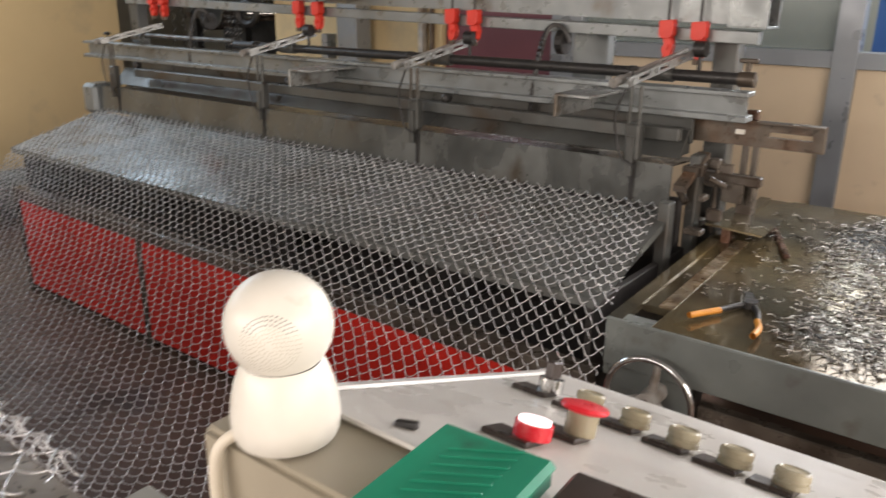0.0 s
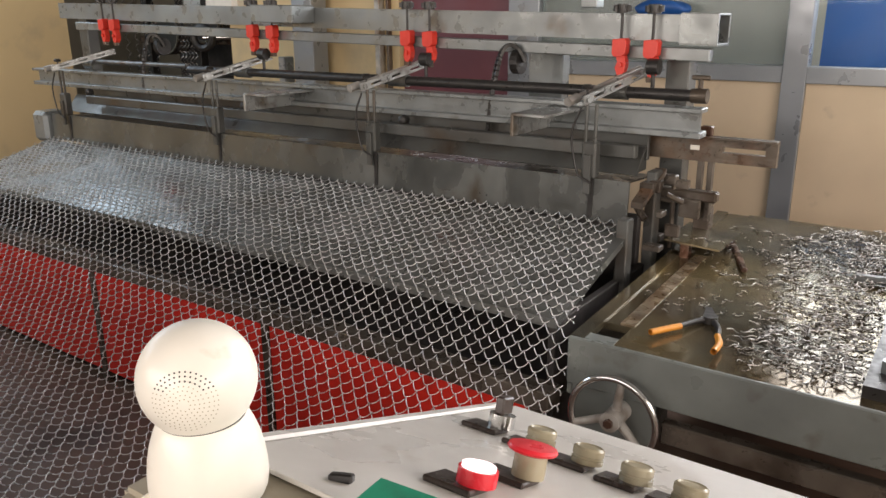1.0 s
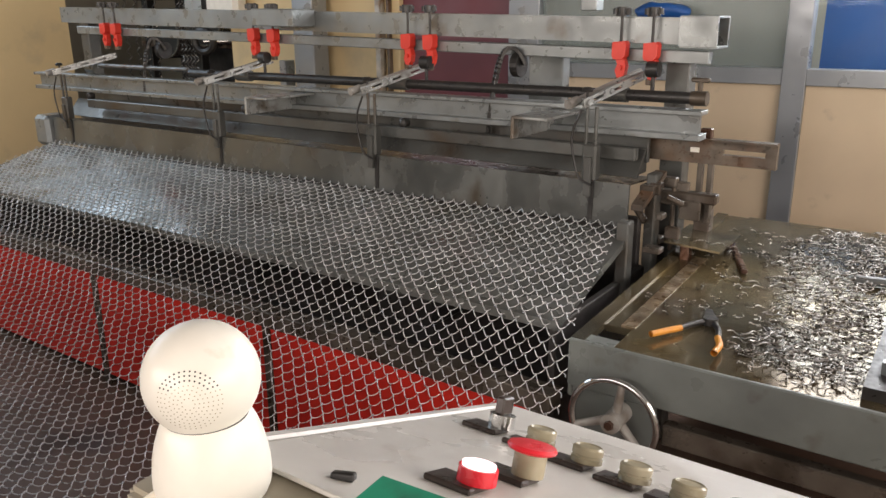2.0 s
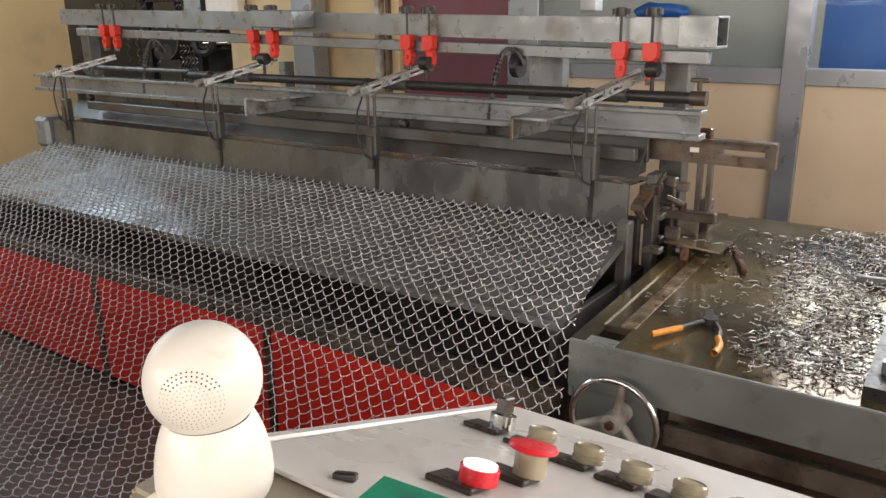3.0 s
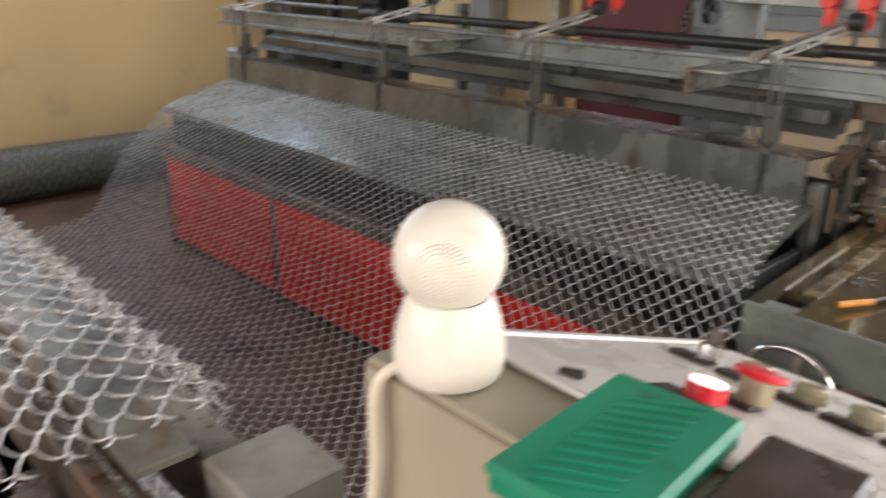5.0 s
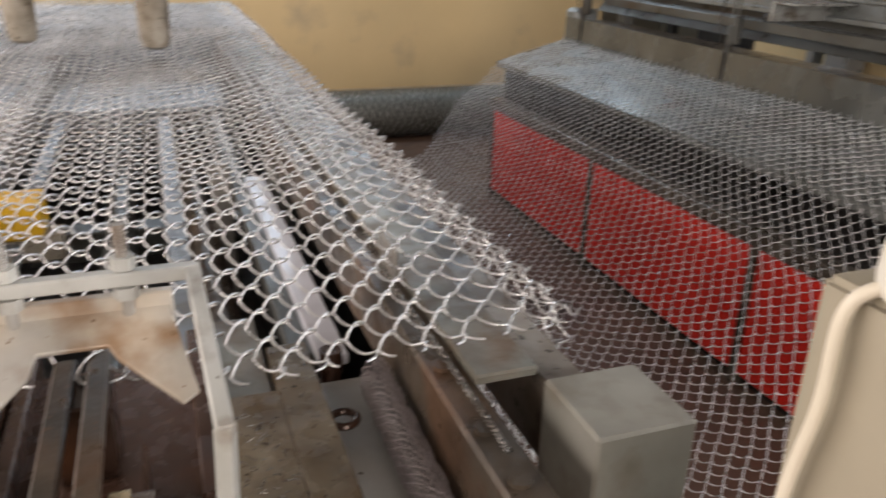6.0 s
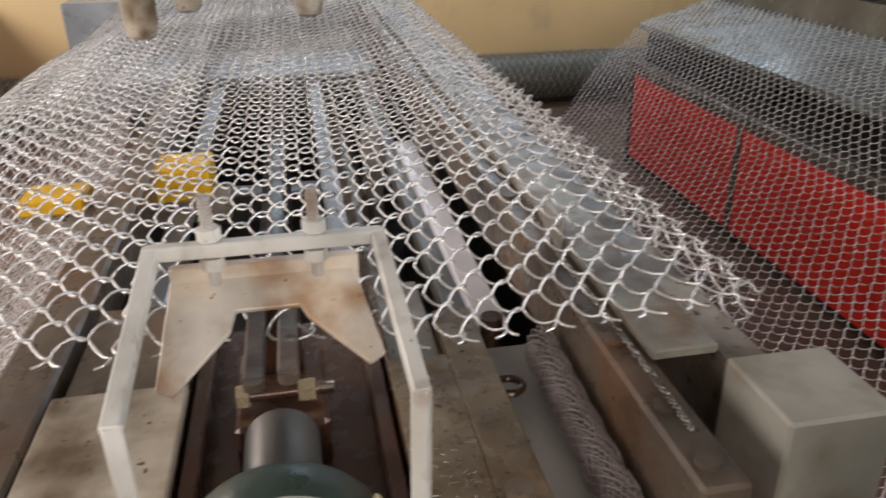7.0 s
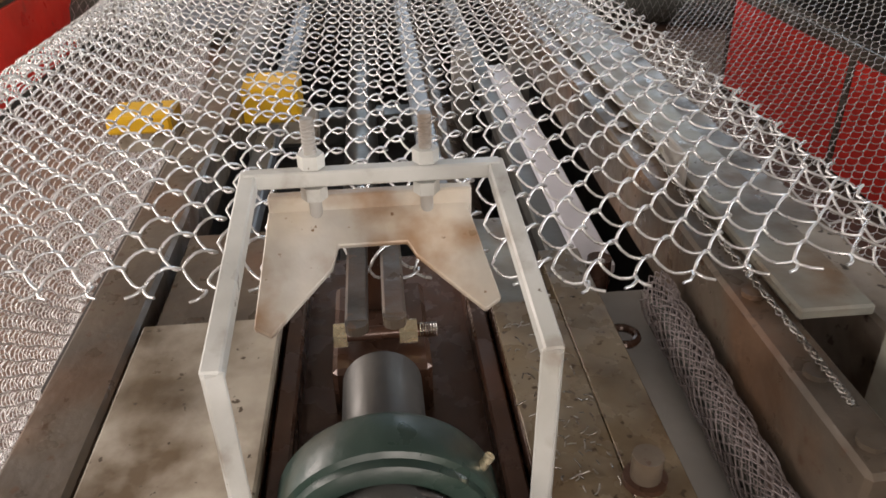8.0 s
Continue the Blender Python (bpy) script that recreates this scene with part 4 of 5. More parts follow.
def build_camera_unit():
    c = thing("security_camera", (-0.391, 0.300, 1.336), "white ball-headed security camera on the console", "camera")
    o = Matrix.Translation((-0.395, 0.288, 1.337))
    bm = B()
    prof = [(0.0260, 0.0), (0.0290, 0.001), (0.0303, 0.004), (0.0312, 0.010), (0.0310, 0.017), (0.0300, 0.025), (0.0282, 0.033), (0.0258, 0.040), (0.0236, 0.0448), (0.0222, 0.0465), (0.0190, 0.0465)]
    lathe(bm, prof, 48, o)
    part("base", bm, "white", c, smooth=True)
    bm = B()
    lathe(bm, [(0.0265, 0.0), (0.0265, 0.0012)], 32, Matrix.Translation((-0.395, 0.288, 1.3362)))
    part("foot_pad", bm, "black", c)
    bm = B()
    bmesh.ops.create_uvsphere(bm, u_segments=48, v_segments=28, radius=0.0302, matrix=Matrix.Translation((-0.395, 0.287, 1.405)))
    head = part("head", bm, "white", c, smooth=True)
    seam = part("seam", ring(B(), Matrix.Translation((-0.395, 0.2875, 1.3838)), 0.0216, 0.0005, 48, 6), "black", c)
    # the ring of speaker holes faces the room's near side
    centre = Vector((-0.395, 0.287, 1.405))
    axis = Vector((0.60, -0.72, 0.0)).normalized()
    q = axis.to_track_quat("Z", "Y").to_matrix()
    for r_ang, count in ((6, 9), (10, 14), (14, 20), (18, 25), (22.5, 30), (27, 34), (31, 38)):
        dark, faint = B(), B()
        for k in range(count):
            a = 2 * math.pi * k / count
            d = q @ Vector((math.sin(radians(r_ang)) * math.cos(a), math.sin(radians(r_ang)) * math.sin(a), math.cos(radians(r_ang))))
            p = centre + d * 0.0302
            open_hole = r_ang > 20 and math.sin(a) > 0.45
            rod(dark if open_hole else faint, p - d * 0.0003, p + d * 0.0001, 0.0005 if open_hole else 0.00032, 6)
        for bm, mat in ((dark, "black"), (faint, "knobcream")):
            if not bm.verts:
                bm.free()
                continue
            h = part("speaker_ring", bm, mat, None)
            h.parent = head
            h.matrix_parent_inverse = Matrix.Identity(4)
    pts = curve([(-0.400, 0.275, 1.342), (-0.412, 0.262, 1.340), (-0.418, 0.254, 1.325), (-0.417, 0.252, 1.28), (-0.425, 0.252, 1.22), (-0.43, 0.253, 1.1), (-0.42, 0.253, 0.8), (-0.40, 0.24, 0.2), (-0.35, 0.2, 0.01)], 10)
    tagged(tubes("power_cable", [(pts, 0.0036, 8, (1, 0.2, 0))], "cable"), "cream power cable hanging down the console side", "cable")


def build_desk_clutter():
    g = thing("green_case", (-0.30, 0.31, 1.336), "green ribbed plastic case lying on the console", "case")
    m = Matrix.Translation((-0.276, 0.280, 1.3375)) @ pose(0, 0, 0, 0, 0, 4)
    part("body", bx(B(), -0.033, 0.033, -0.054, 0.054, 0, 0.013, 0.003, m), "green", g)
    part("lid", bx(B(), -0.0345, 0.0345, -0.0555, 0.0555, 0.0095, 0.0165, 0.003, m), "green", g)
    for i in range(11):
        part("rib", bx(B(), -0.020, 0.020, -0.0012, 0.0012, 0.0165, 0.0172, 0.0003, m @ Matrix.Translation((0, -0.042 + i * 0.0084, 0)) @ pose(0, 0, 0, 0, 0, 28)), "green", g)
    b = thing("black_box", (-0.19, 0.33, 1.336), "small black plastic box beside the green case", "box")
    m = Matrix.Translation((-0.212, 0.300, 1.3375)) @ pose(0, 0, 0, 0, 0, 3)
    part("body", bx(B(), -0.024, 0.024, -0.045, 0.045, 0, 0.012, 0.003, m), "plasticblack", b)
    u = thing("usb_stick", (-0.353, 0.375, 1.332), "small black plug cap on the panel", "plug")
    m = Matrix.Translation((-0.349, 0.340, 1.3305)) @ pose(0, 0, 0, -20, 0, 25)
    part("shell", bx(B(), -0.007, 0.007, -0.0035, 0.0035, 0.001, 0.006, 0.001, m), "black", u)
    k = thing("paper_card", (-0.20, 0.345, 1.336), "pale printed card lying on the console", "card")
    part("sheet", bx(B(), -0.03, 0.03, -0.015, 0.015, 0.0008, 0.0016, 0, Matrix.Translation((-0.175, 0.352, 1.3275)) @ pose(0, 0, 0, -20, 0, 8)), "cyan", k)


# ---- the winding machine ----
def build_winder():
    w = thing("winding_machine", (-2.6, -0.1, -0.529), "greasy grey winding machine with a bearing and shaft", "machine")
    # long rails
    part("rail", bx(B(), -5.7, -0.76, 0.268, 0.325, 0.80, 0.925, 0.005), "rust", w, "rusty angle rail with rivets")
    for x in (-0.80, -0.90, -1.05, -1.6):
        part("rivet", rod(B(), (x, 0.293, 0.92), (x, 0.293, 0.931), 0.014, 14), "rust", w, smooth=True)
    part("side_plate", bx(B(), -5.7, -0.985, 0.315, 0.405, 0.93, 0.945, 0.003), "stained", w, "stained grey-green cover strip")
    part("outer_beam", bx(B(), -5.7, -0.95, 0.41, 0.475, 0.80, 0.925, 0.005), "grime", w)
    part("end_box", bx(B(), -0.955, -0.815, 0.398, 0.535, -0.529, 0.945, 0.004), "boxgrey", w, "grey sheet-metal end box")
    part("rail", bx(B(), -1.30, -0.62, 0.0845, 0.145, 0.78, 0.857, 0.001), "oilbrown", w, "grey flat rail")
    part("rail", bx(B(), -5.7, -0.62, -0.56, -0.475, 0.74, 0.85, 0.006), "rust", w)
    part("cover", bx(B(), -1.17, -0.70, -0.465, -0.285, 0.84, 0.858, 0.003), "dirtycream", w, "dirty cream cover plate")
    part("cover", bx(B(), -1.17, -0.70, -0.005, 0.0835, 0.84, 0.856, 0.001), "oilbrown", w, "oil-stained cover plate")
    part("cover", bx(B(), -1.45, -1.18, -0.46, -0.30, 0.82, 0.838, 0.003), "rust", w)
    part("cover", bx(B(), -1.45, -1.18, 0.0, 0.08, 0.82, 0.838, 0.003), "stained", w)
    rnd = random.Random(21)
    rows = [zigzag(rnd.uniform(-1.12, -0.84), rnd.uniform(0.005, 0.075), 0.8575, rnd.uniform(0, 6.28), rnd.choice((0.2, 0.3, 0.4)), p=0.03, amp=0.004, r=0.0008, rnd=rnd) for _ in range(90)]
    tagged(tubes("metal_chips", rows, "scrap"), "fine metal chips scattered on the oily cover plate", "chips", kind="stuff")
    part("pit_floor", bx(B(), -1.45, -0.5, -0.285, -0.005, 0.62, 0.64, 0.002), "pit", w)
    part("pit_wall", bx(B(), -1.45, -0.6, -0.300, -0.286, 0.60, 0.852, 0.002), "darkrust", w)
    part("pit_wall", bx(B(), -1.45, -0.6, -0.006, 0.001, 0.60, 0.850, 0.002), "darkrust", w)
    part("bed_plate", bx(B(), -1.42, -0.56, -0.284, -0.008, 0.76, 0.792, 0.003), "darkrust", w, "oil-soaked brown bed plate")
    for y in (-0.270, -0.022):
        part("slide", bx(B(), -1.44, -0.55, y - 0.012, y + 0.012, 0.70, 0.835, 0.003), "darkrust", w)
    # sliding clevis: block, shaft, two flat bars and a cross bolt
    slider = part("slide_block", bx(B(), -1.23, -1.04, -0.215, -0.095, 0.72, 0.862, 0.006), "darkrust", w, "oily brown sliding block")
    part("shaft", rod(B(), (-1.035, -0.156, 0.845), (-0.6, -0.156, 0.845), 0.047, 32), "shaft", slider, "scratched steel shaft", smooth=True)
    for y, lift in ((-0.177, 0.0), (-0.137, 0.006)):
        bm = B()
        bx(bm, -1.26, -0.975, y - 0.0125, y + 0.0125, 0.966 + lift, 0.978 + lift, 0.003)
        rod(bm, (-0.976, y, 0.9665 + lift), (-0.976, y, 0.9775 + lift), 0.0124, 16)
        part("flat_bar", bm, "rust", slider, "rusty brown flat bar with a rounded end")
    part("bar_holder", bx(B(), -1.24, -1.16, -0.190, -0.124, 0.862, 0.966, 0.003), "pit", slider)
    part("cross_bolt", rod(B(), (-1.088, -0.212, 0.880), (-1.088, -0.085, 0.880), 0.009, 12), "darkrust", slider, smooth=True)
    bm = B()
    for k in range(7):
        ring(bm, Matrix.Translation((-1.088, -0.106 + k * 0.0033, 0.880)) @ pose(0, 0, 0, 90, 0, 0), 0.009, 0.0011, 14, 4)
    part("bolt_thread", bm, "chrome", slider, "bright bolt thread")
    part("nut", rod(B(), (-1.088, -0.132, 0.880), (-1.088, -0.110, 0.880), 0.016, 6), "brass", slider)
    part("nut", rod(B(), (-1.088, -0.212, 0.880), (-1.088, -0.196, 0.880), 0.016, 6), "brass", slider)
    # bearing
    mm = Matrix.Translation((-0.915, -0.156, 0.80)) @ pose(0, 0, 0, 0, 90, 0)
    bm = B()
    lathe(bm, [(0.06, -0.005), (0.100, 0.0), (0.112, 0.007), (0.117, 0.016), (0.118, 0.060), (0.116, 0.066), (0.110, 0.069), (0.110, 0.080), (0.104, 0.084), (0.092, 0.084), (0.090, 0.076), (0.06, 0.076)], 48, mm)
    part("bearing_housing", bm, "greenpaint", w, "dark green glossy bearing housing", smooth=True)
    for r in (0.058, 0.070, 0.082):
        part("bearing_ring", ring(B(), mm @ Matrix.Translation((0, 0, 0.082)), r, 0.005, 48), "black", w, smooth=True)
    part("grease_nipple", rod(B(), (-0.868, -0.062, 0.862), (-0.868, -0.051, 0.880), 0.0055, 10), "brass", w, smooth=True)
    part("bolt_head", rod(B(), (-0.84, 0.10, 0.862), (-0.84, 0.10, 0.892), 0.0155, 18), "rust", w, smooth=True)
    part("washer", rod(B(), (-0.84, 0.10, 0.856), (-0.84, 0.10, 0.864), 0.022, 20), "darkrust", w, smooth=True)
    # pale strip, tray and bars seen through the mesh
    part("pale_strip", bx(B(), -2.55, -1.40, 0.185, 0.242, 0.74, 0.762, 0.003), "paper", w, "pale plastic covered strip")
    for y, mat in ((-0.42, "bluegrey"), (-0.03, "bluegrey"), (0.17, "steel")):
        part("long_bar", bx(B(), -5.6, -1.46, y - 0.026, y + 0.026, 0.70, 0.74, 0.004), mat, w)
    part("tray", bx(B(), -4.25, -3.60, -1.05, 0.24, 0.745, 0.765, 0.004), "bluegrey", w)
    part("back_tray", bx(B(), -5.9, -4.60, -1.25, 0.38, 0.40, 0.975, 0.006), "bluegrey", w)
    part("cross_bar", bx(B(), -2.28, -2.20, -0.80, -0.30, 0.685, 0.755, 0.004), "dirtycream", w)
    part("block", bx(B(), -2.31, -2.17, -0.480, -0.338, 0.755, 0.845, 0.006), "yellow", w, "yellow painted block")
    part("block", bx(B(), -2.26, -2.14, -0.80, -0.645, 0.755, 0.800, 0.006), "yellow", w, "yellow painted block")
    # added near-black tray and walls stand in for the shade below the mesh
    part("shade_tray", bx(B(), -5.8, -1.2, -0.62, 0.40, 0.30, 0.33, 0.003), "dark", w)
    part("shade_tray_wall", bx(B(), -5.8, -1.2, -0.64, -0.62, 0.05, 0.74, 0.003), "dark", w)
    part("shade_tray_wall", bx(B(), -5.8, -1.2, 0.34, 0.36, 0.05, 0.80, 0.003), "dark", w)
    part("roller", rod(B(), (-5.6, -0.2, 0.55), (-1.5, -0.2, 0.55), 0.05, 24), "steel", w, smooth=True)
    part("roller", rod(B(), (-5.6, 0.05, 0.55), (-1.5, 0.05, 0.55), 0.05, 24), "rust", w, smooth=True)
    for x in (-5.5, -4.2, -2.8, -1.4):
        part("cross_beam", bx(B(), x - 0.05, x + 0.05, -0.48, 0.42, 0.45, 0.55, 0.005), "steel", w)
    for x in (-5.6, -4.3, -2.6, -0.80):
        for y in (-0.52, 0.115, 0.29):
            part("leg", bx(B(), x - 0.03, x + 0.03, y - 0.03, y + 0.03, -0.529, 0.80, 0.003), "greybeam", w)
    part("spindle", rod(B(), (-1.36, 0.20, 0.64), (-1.36, 0.20, 0.80), 0.02, 14), "darkrust", w, smooth=True)
    part("spring", ring(B(), Matrix.Translation((-1.15, 0.175, 0.80)), 0.02, 0.006, 20, 8), "darkrust", w, smooth=True)
    part("mid_plate", bx(B(), -1.3, -0.62, 0.146, 0.262, 0.76, 0.775, 0.003), "greybeam", w)
    part("fin", bx(B(), -1.42, -1.33, 0.306, 0.313, 0.93, 0.985, 0.002), "greybeam", w)
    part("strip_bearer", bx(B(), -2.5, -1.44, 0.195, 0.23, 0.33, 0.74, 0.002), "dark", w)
    return slider


def build_frame():
    f = thing("pressing_frame", (-0.95, -0.15, 0.86), "pale grey chipped square-tube frame with a rusty fork plate", "frame")
    yl, yr = -0.287, -0.008

    def bar(a, b, t=0.009):
        a, b = Vector(a), Vector(b)
        d = b - a
        mm = Matrix.Translation((a + b) / 2) @ d.to_track_quat("Z", "Y").to_matrix().to_4x4()
        return bx(B(), -t, t, -t, t, -d.length / 2 - t * 0.6, d.length / 2 + t * 0.6, 0.002, mm)
    top_l, top_r = (-1.075, yl + 0.005, 1.10), (-1.075, yr - 0.01, 1.10)
    kl, kr = (-0.815, yl, 1.048), (-0.815, yr, 1.048)
    part("top_bar", bar(top_l, top_r), "greywhite", f)
    part("side_bar", bar(top_l, kl), "greywhite", f)
    part("side_bar", bar(top_r, kr), "greywhite", f)
    part("leg", bar(kl, (-0.79, yl + 0.01, 0.80)), "greywhite", f)
    part("leg", bar(kr, (-0.79, yr - 0.01, 0.80)), "greywhite", f)
    for y in (-0.215, -0.093):
        s = part("stud", rod(B(), (-1.078, y, 1.03), (-1.078, y, 1.165), 0.0070, 14), "greybeam", f, smooth=True)
        part("nut", rod(B(), (-1.078, y, 1.111), (-1.078, y, 1.126), 0.0145, 6), "greywhite", f)
        part("nut", rod(B(), (-1.078, y, 1.074), (-1.078, y, 1.089), 0.0145, 6), "greywhite", f)
        bm = B()
        for k in range(8):
            ring(bm, Matrix.Translation((-1.078, y, 1.132 + k * 0.004)), 0.0070, 0.001, 14, 4)
        part("thread", bm, "greybeam", f)
    # fork plate, leaning towards the near side
    mm = Matrix.Translation((-1.085, 0, 1.055)) @ pose(0, 0, 0, 0, 29, 0)
    yc = -0.155
    out = [(0.0, yc - 0.113), (0.142, yc - 0.124), (0.152, yc - 0.106), (0.078, yc - 0.044), (0.050, yc - 0.037), (0.050, yc + 0.037), (0.068, yc + 0.046), (0.138, yc + 0.112), (0.126, yc + 0.130), (0.0, yc + 0.106)]
    bm = B()
    prism(bm, out, "z", -0.004, 0.004)
    bmesh.ops.transform(bm, matrix=mm, verts=bm.verts)
    bmesh.ops.bevel(bm, geom=bm.edges[:], offset=0.0015, segments=1, affect="EDGES")
    part("fork_plate", bm, "tan", f, "rust-stained fork plate")
    part("fork_back", bx(B(), -1.095, -1.08, yc - 0.112, yc + 0.112, 1.03, 1.075, 0.002), "tan", f)


def build_bundle():
    b = thing("mesh_bundle", (-0.95, 0.20, 0.615), "folded bundle of fine wire mesh between the rails", "wire mesh")
    k = np.linspace(0, 1, 89)
    paths = []
    rnd = random.Random(8)
    for layer in range(2):
        for i in range(58):
            w = 0.0062 * (2 / np.pi) * np.arcsin(0.96 * np.sin(2 * np.pi * (k * 11 + 0.5 * (i % 2) + 0.25)))
            a = math.pi * (1.25 - 1.35 * k)
            r = 0.023 - 0.006 * layer + 0.0014 * math.sin(i * 0.9)
            x = -1.20 + i * 0.0088 + w + 0.0022 * layer + rnd.uniform(-0.001, 0.001)
            f = (x + 1.20) / 0.5
            paths.append((np.stack([x, 0.238 + r * np.cos(a), 0.828 - 0.03 * f + r * 1.7 * np.sin(a)], 1), 0.0009, 4, (1, 0.1, 0.1)))
    tubes("net", paths, "netgrey", b)
    part("core", rod(B(), (-1.19, 0.238, 0.82), (-0.70, 0.238, 0.79), 0.012, 16), "rollgrey", b, smooth=True)
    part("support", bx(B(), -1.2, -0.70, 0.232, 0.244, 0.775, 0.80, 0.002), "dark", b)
    s = curve([(-1.45, 0.285, 0.975), (-1.30, 0.29, 0.945), (-1.10, 0.298, 0.935), (-0.93, 0.30, 0.932), (-0.84, 0.298, 0.932)], 16)
    paths = []
    for j in range(3):
        t = np.linspace(0, 40, len(s))
        q = s + 0.004 * np.stack([0 * t, np.cos(t * 2 + 2.1 * j), np.abs(np.sin(t * 2 + 2.1 * j))], 1)
        paths.append((q, 0.0015, 5, (0, 0, 1)))
    tagged(tubes("loose_strand", paths, "scrap"), "loose twisted strand of wire lying on the rail", "wire")


def build_wall_side():
    for i, (z, r) in enumerate(((0.19, 0.185),)):
        t = thing("mesh_roll", (-5.82, 0.9, 0), "long grey roll of chain-link mesh lying along the wall", "mesh roll")
        part("core", rod(B(), (-5.84, -2.6, z), (-5.84, 3.2, z), r - 0.012, 28), "rollgrey", t, smooth=True)
        paths = []
        for j in range(210):
            y = -2.6 + j * 0.0275
            k = np.linspace(0, 2 * math.pi, 41)
            w = 0.013 * np.sign(np.sin(k * 10 + (j % 2) * math.pi)) * np.abs(np.sin(k * 10)) ** 0.7
            paths.append((np.stack([-5.84 + r * np.cos(k), y + w, z + r * np.sin(k)], 1), 0.0016, 3, (0.1, 1, 0.05)))
        tagged(tubes("wire_net", paths, "wire", t), kind="stuff")
    r = thing("red_guard", (-4.9, -2.1, 0), "red painted sheet guard with a brown board above it", "guard")
    part("panel", bx(B(), -6.0, -4.1, -2.12, -2.10, 0.06, 0.52, 0.004), "red", r)
    part("frame", bx(B(), -6.02, -4.08, -2.18, -2.12, 0.0, 0.56, 0.006), "steel", r)
    part("board", bx(B(), -6.0, -4.1, -2.20, -2.08, 0.56, 0.86, 0.006), "wood", r)
    # pale tapered posts that hang from the ceiling over the winder
    for x, y in ((-2.24, -0.43), (-2.70, -0.37), (-2.52, -0.02)):
        d = thing("hanging_post", (x, y, 3.3), "cream tapered post hanging from the ceiling over the mesh", "post", "cream hanging posts")
        bm = B()
        lathe(bm, [(0.022, 1.158), (0.034, 1.166), (0.040, 1.19), (0.045, 1.35), (0.045, 3.295)], 20, Matrix.Translation((x, y, 0)))
        part("shaft", bm, "dirtycream", d, smooth=True)
        part("ceiling_plate", bx(B(), x - 0.08, x + 0.08, y - 0.08, y + 0.08, 3.285, 3.30, 0.003), "steel", d)


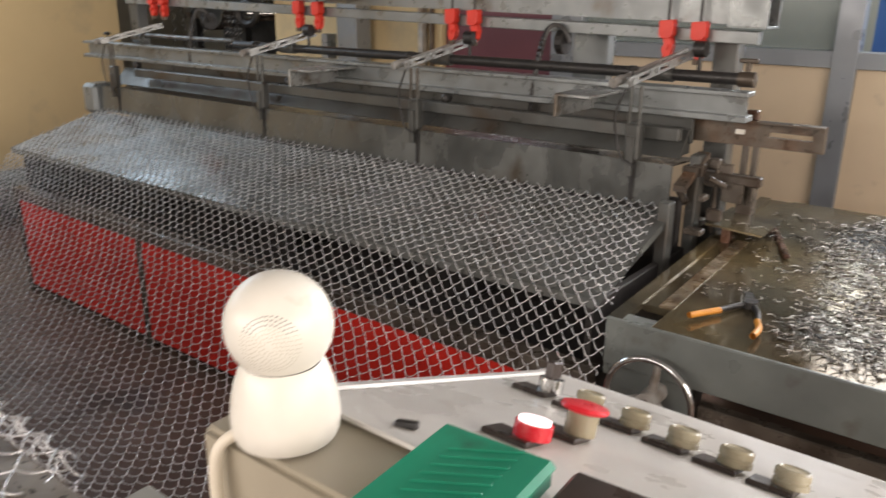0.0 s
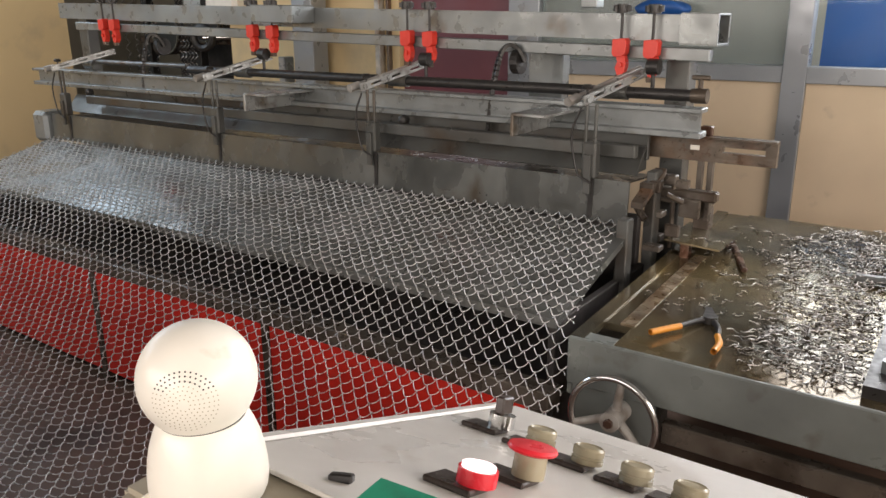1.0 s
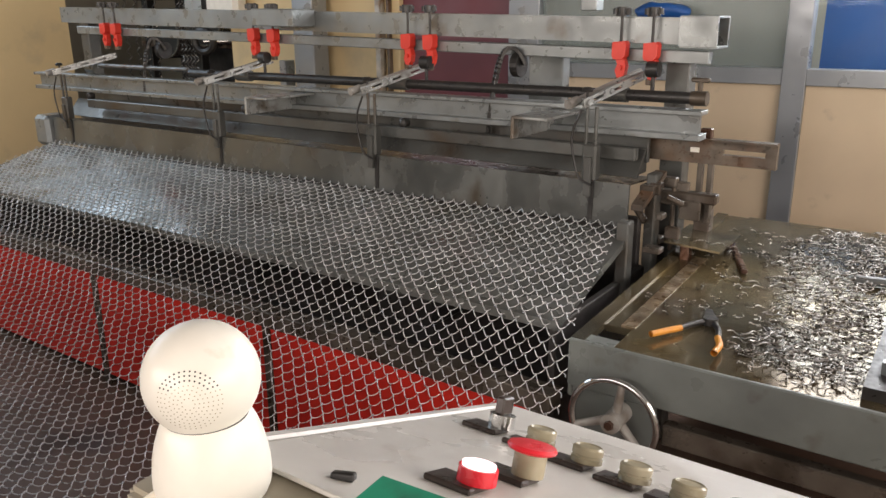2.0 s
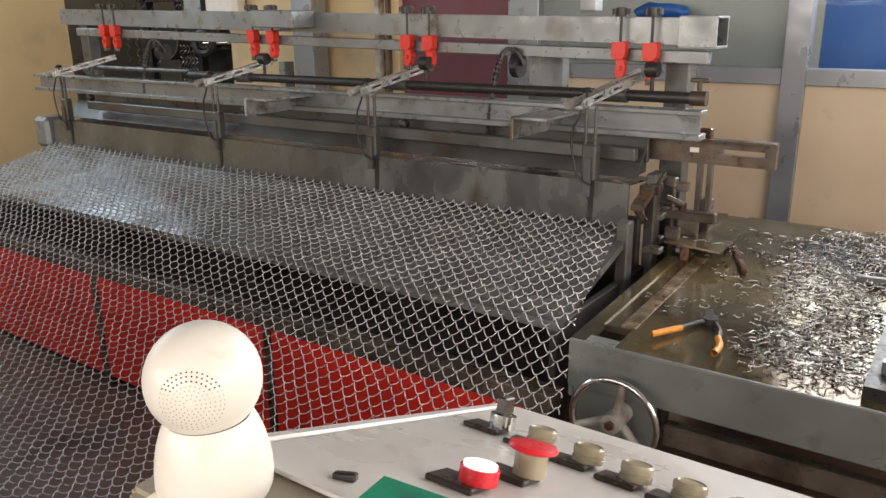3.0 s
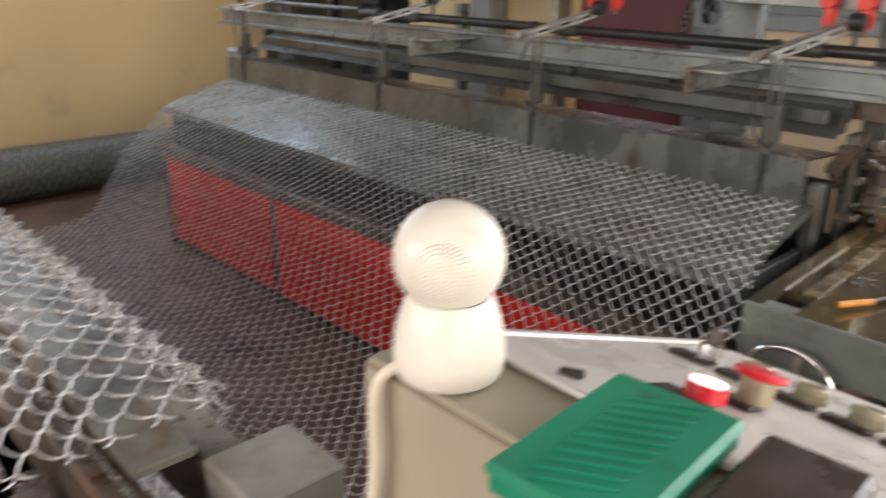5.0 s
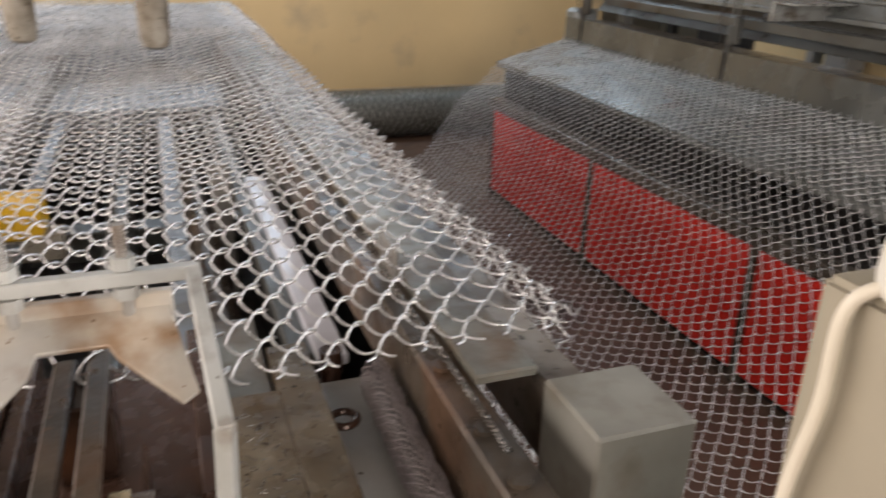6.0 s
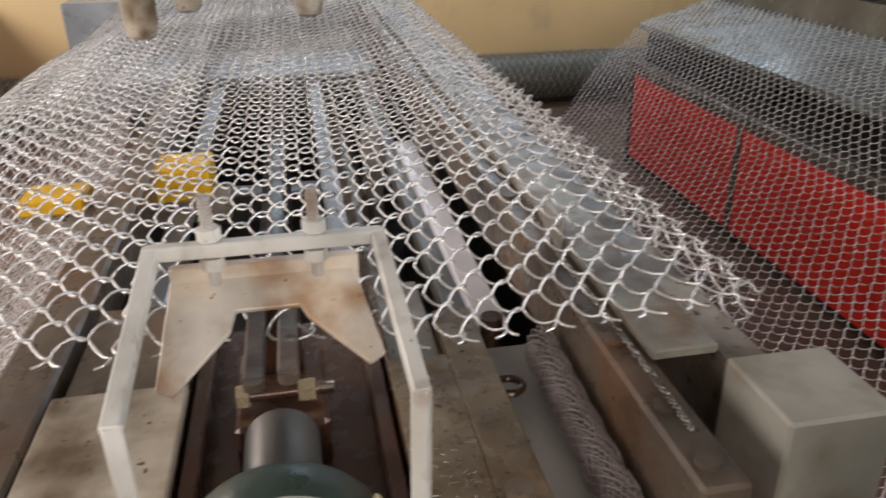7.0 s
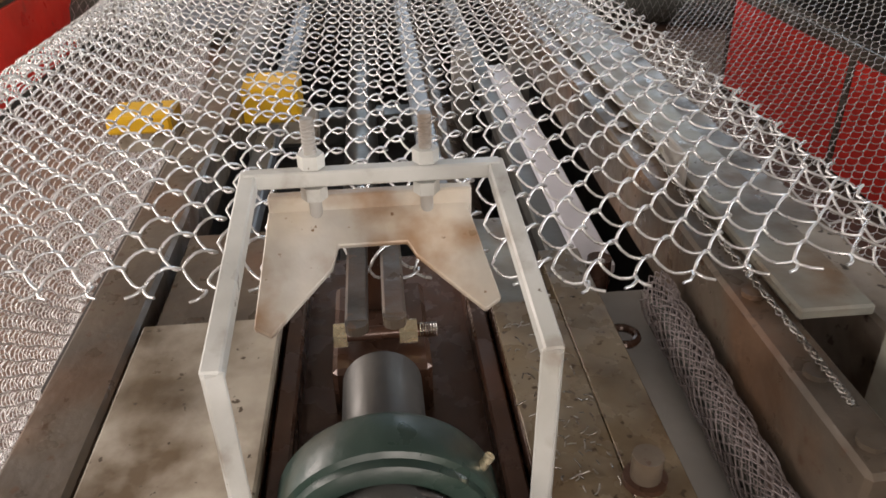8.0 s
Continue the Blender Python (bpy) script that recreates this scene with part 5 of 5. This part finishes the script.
def build_back_clutter():
    # dark spooling stand behind the machine's far end
    s = thing("spool_stand", (-5.6, 4.6, 0), "dark stand with wire spools and a sprocket", "stand")
    part("frame", bx(B(), -6.6, -5.05, 4.9, 5.0, 0.0, 2.3, 0.01), "dark", s)
    for x in (-6.5, -5.8, -5.2):
        part("upright", bx(B(), x - 0.04, x + 0.04, 4.5, 4.58, 0, 2.2), "black", s)
    for z in (0.9, 1.35, 1.75):
        part("rung", bx(B(), -6.6, -5.1, 4.5, 4.56, z, z + 0.05), "darkrust", s)
    for x, z, r in ((-5.95, 1.45, 0.17), (-5.45, 1.60, 0.22)):
        part("spool", rod(B(), (x, 4.30, z), (x, 4.48, z), r, 24), "black", s, smooth=True)
        bm = B()
        for k in range(5):
            ring(bm, Matrix.Translation((x, 4.30 + 0.03 * k, z)) @ pose(0, 0, 0, 90, 0, 0), r + 0.004, 0.012, 28, 6)
        part("wire_coil", bm, "scrap", s, smooth=True)
    part("sprocket", ring(B(), Matrix.Translation((-5.2, 4.1, 1.42)) @ pose(0, 0, 0, 90, 0, 20), 0.08, 0.03, 24, 8), "black", s, smooth=True)
    part("axle", rod(B(), (-5.2, 4.1, 1.42), (-4.9, 4.3, 1.42), 0.02, 12), "chrome", s, smooth=True)
    for k in range(9):
        kk = np.linspace(0, 14, 113)
        x0 = -6.35 + 0.14 * k if k < 4 else -5.62 + 0.045 * (k - 4)
        pts = np.stack([x0 + 0.03 * (2 / np.pi) * np.arcsin(0.95 * np.sin(2 * np.pi * kk)), 4.2 + 0.012 * np.cos(2 * np.pi * kk), 2.1 - kk * 0.09], 1)
        tubes("hanging_wire", [(pts, 0.004, 5, (0.1, 1, 0.1))], "scrap", s)
    part("sack", bx(B(), -5.1, -4.75, 4.05, 4.18, 1.55, 1.8, 0.03), "white", s)
    # steel column
    c = thing("steel_column", (-4.0, 4.05, 0), "blue-grey painted steel column", "column", kind="structure")
    part("shaft", bx(B(), -4.12, -3.93, 4.0, 4.15, 0, 3.3, 0.006), "alu", c)
    part("shaft", bx(B(), -4.30, -4.24, 4.02, 4.12, 0, 1.3, 0.006), "alu", c)
    p = thing("wall_conduit", (-3.45, 4.15, 0), "rusty brown conduit strip on the yellow wall", "conduit")
    part("strip", bx(B(), -3.50, -3.46, 4.14, 4.2, 0.3, 2.4), "tan", p)
    part("strip", bx(B(), -3.42, -3.40, 4.16, 4.2, 0.3, 2.4), "rust", p)
    b = thing("blue_bag", (-1.55, 4.0, 1.33), "blue plastic bag lying on the rail", "bag")
    bm = B()
    bmesh.ops.create_uvsphere(bm, u_segments=20, v_segments=12, radius=1, matrix=Matrix.Translation((-1.55, 4.10, 1.60)) @ Matrix.Diagonal((0.15, 0.07, 0.045, 1)))
    for v in bm.verts:
        v.co += Vector((0.01, 0, 0.03)) * noise.noise(v.co * 14)
    part("bag", bm, "blue", b, smooth=True)
    part("shelf", bx(B(), -1.75, -1.38, 4.02, 4.18, 1.535, 1.555, 0.002), "alu", b)


build_room()
build_partition()
machine = build_machine()
carriage = build_carriage(machine)
plate = build_push_plate(machine)
build_clamps()
build_chains()
cutter_lever = build_lever()
build_work_table()
build_pliers()
build_handwheel()
panel_space = build_console()
build_switches(panel_space)
build_camera_unit()
build_desk_clutter()
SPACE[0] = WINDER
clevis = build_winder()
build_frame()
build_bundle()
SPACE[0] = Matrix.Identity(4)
build_wall_side()
build_back_clutter()
build_mesh()


def motions():
    """The lever cuts the wire, the carriage steps forward, the plate swings out; on the winder the clevis slides back."""
    c = (-2.7, 2.55, 1.232)
    walk(carriage, [(0.0, pose(*c)), (3.4, pose(*c)), (3.6, pose(c[0], c[1] - 0.02, c[2])), (3.8, pose(c[0], c[1] - 0.065, c[2] - 0.004)),
                    (4.0, pose(c[0], c[1] - 0.075, c[2] - 0.005)), (8.0, pose(c[0], c[1] - 0.075, c[2] - 0.005))])
    k = (-1.01, 2.64, 0.99)
    drop = ((0.0, 0.0), (2.8, 0.0), (2.9, 0.035), (3.0, 0.066), (3.1, 0.074), (3.2, 0.062), (3.3, 0.022), (3.4, 0.0), (8.0, 0.0))
    walk(cutter_lever, [(t, pose(k[0], k[1], k[2] - d)) for t, d in drop])
    p = (-2.7, 2.44, 1.06)
    walk(plate, [(0.0, pose(*p)), (3.3, pose(*p)), (3.5, pose(p[0], p[1], p[2], 14)), (3.65, pose(p[0], p[1] - 0.05, p[2] - 0.02, 8)), (3.8, pose(p[0], p[1] - 0.10, p[2] - 0.03, 0)),
                 (4.0, pose(p[0], p[1] - 0.11, p[2] - 0.03)), (8.0, pose(p[0], p[1] - 0.11, p[2] - 0.03))])

    walk(clevis, [(t, pose(d, 0, 0)) for t, d in ((0.0, 0.10), (6.1, 0.10), (6.2, 0.095), (6.35, 0.072), (6.5, 0.046), (6.7, 0.022), (6.9, 0.004), (7.0, 0.0), (8.0, 0.0))])


motions()
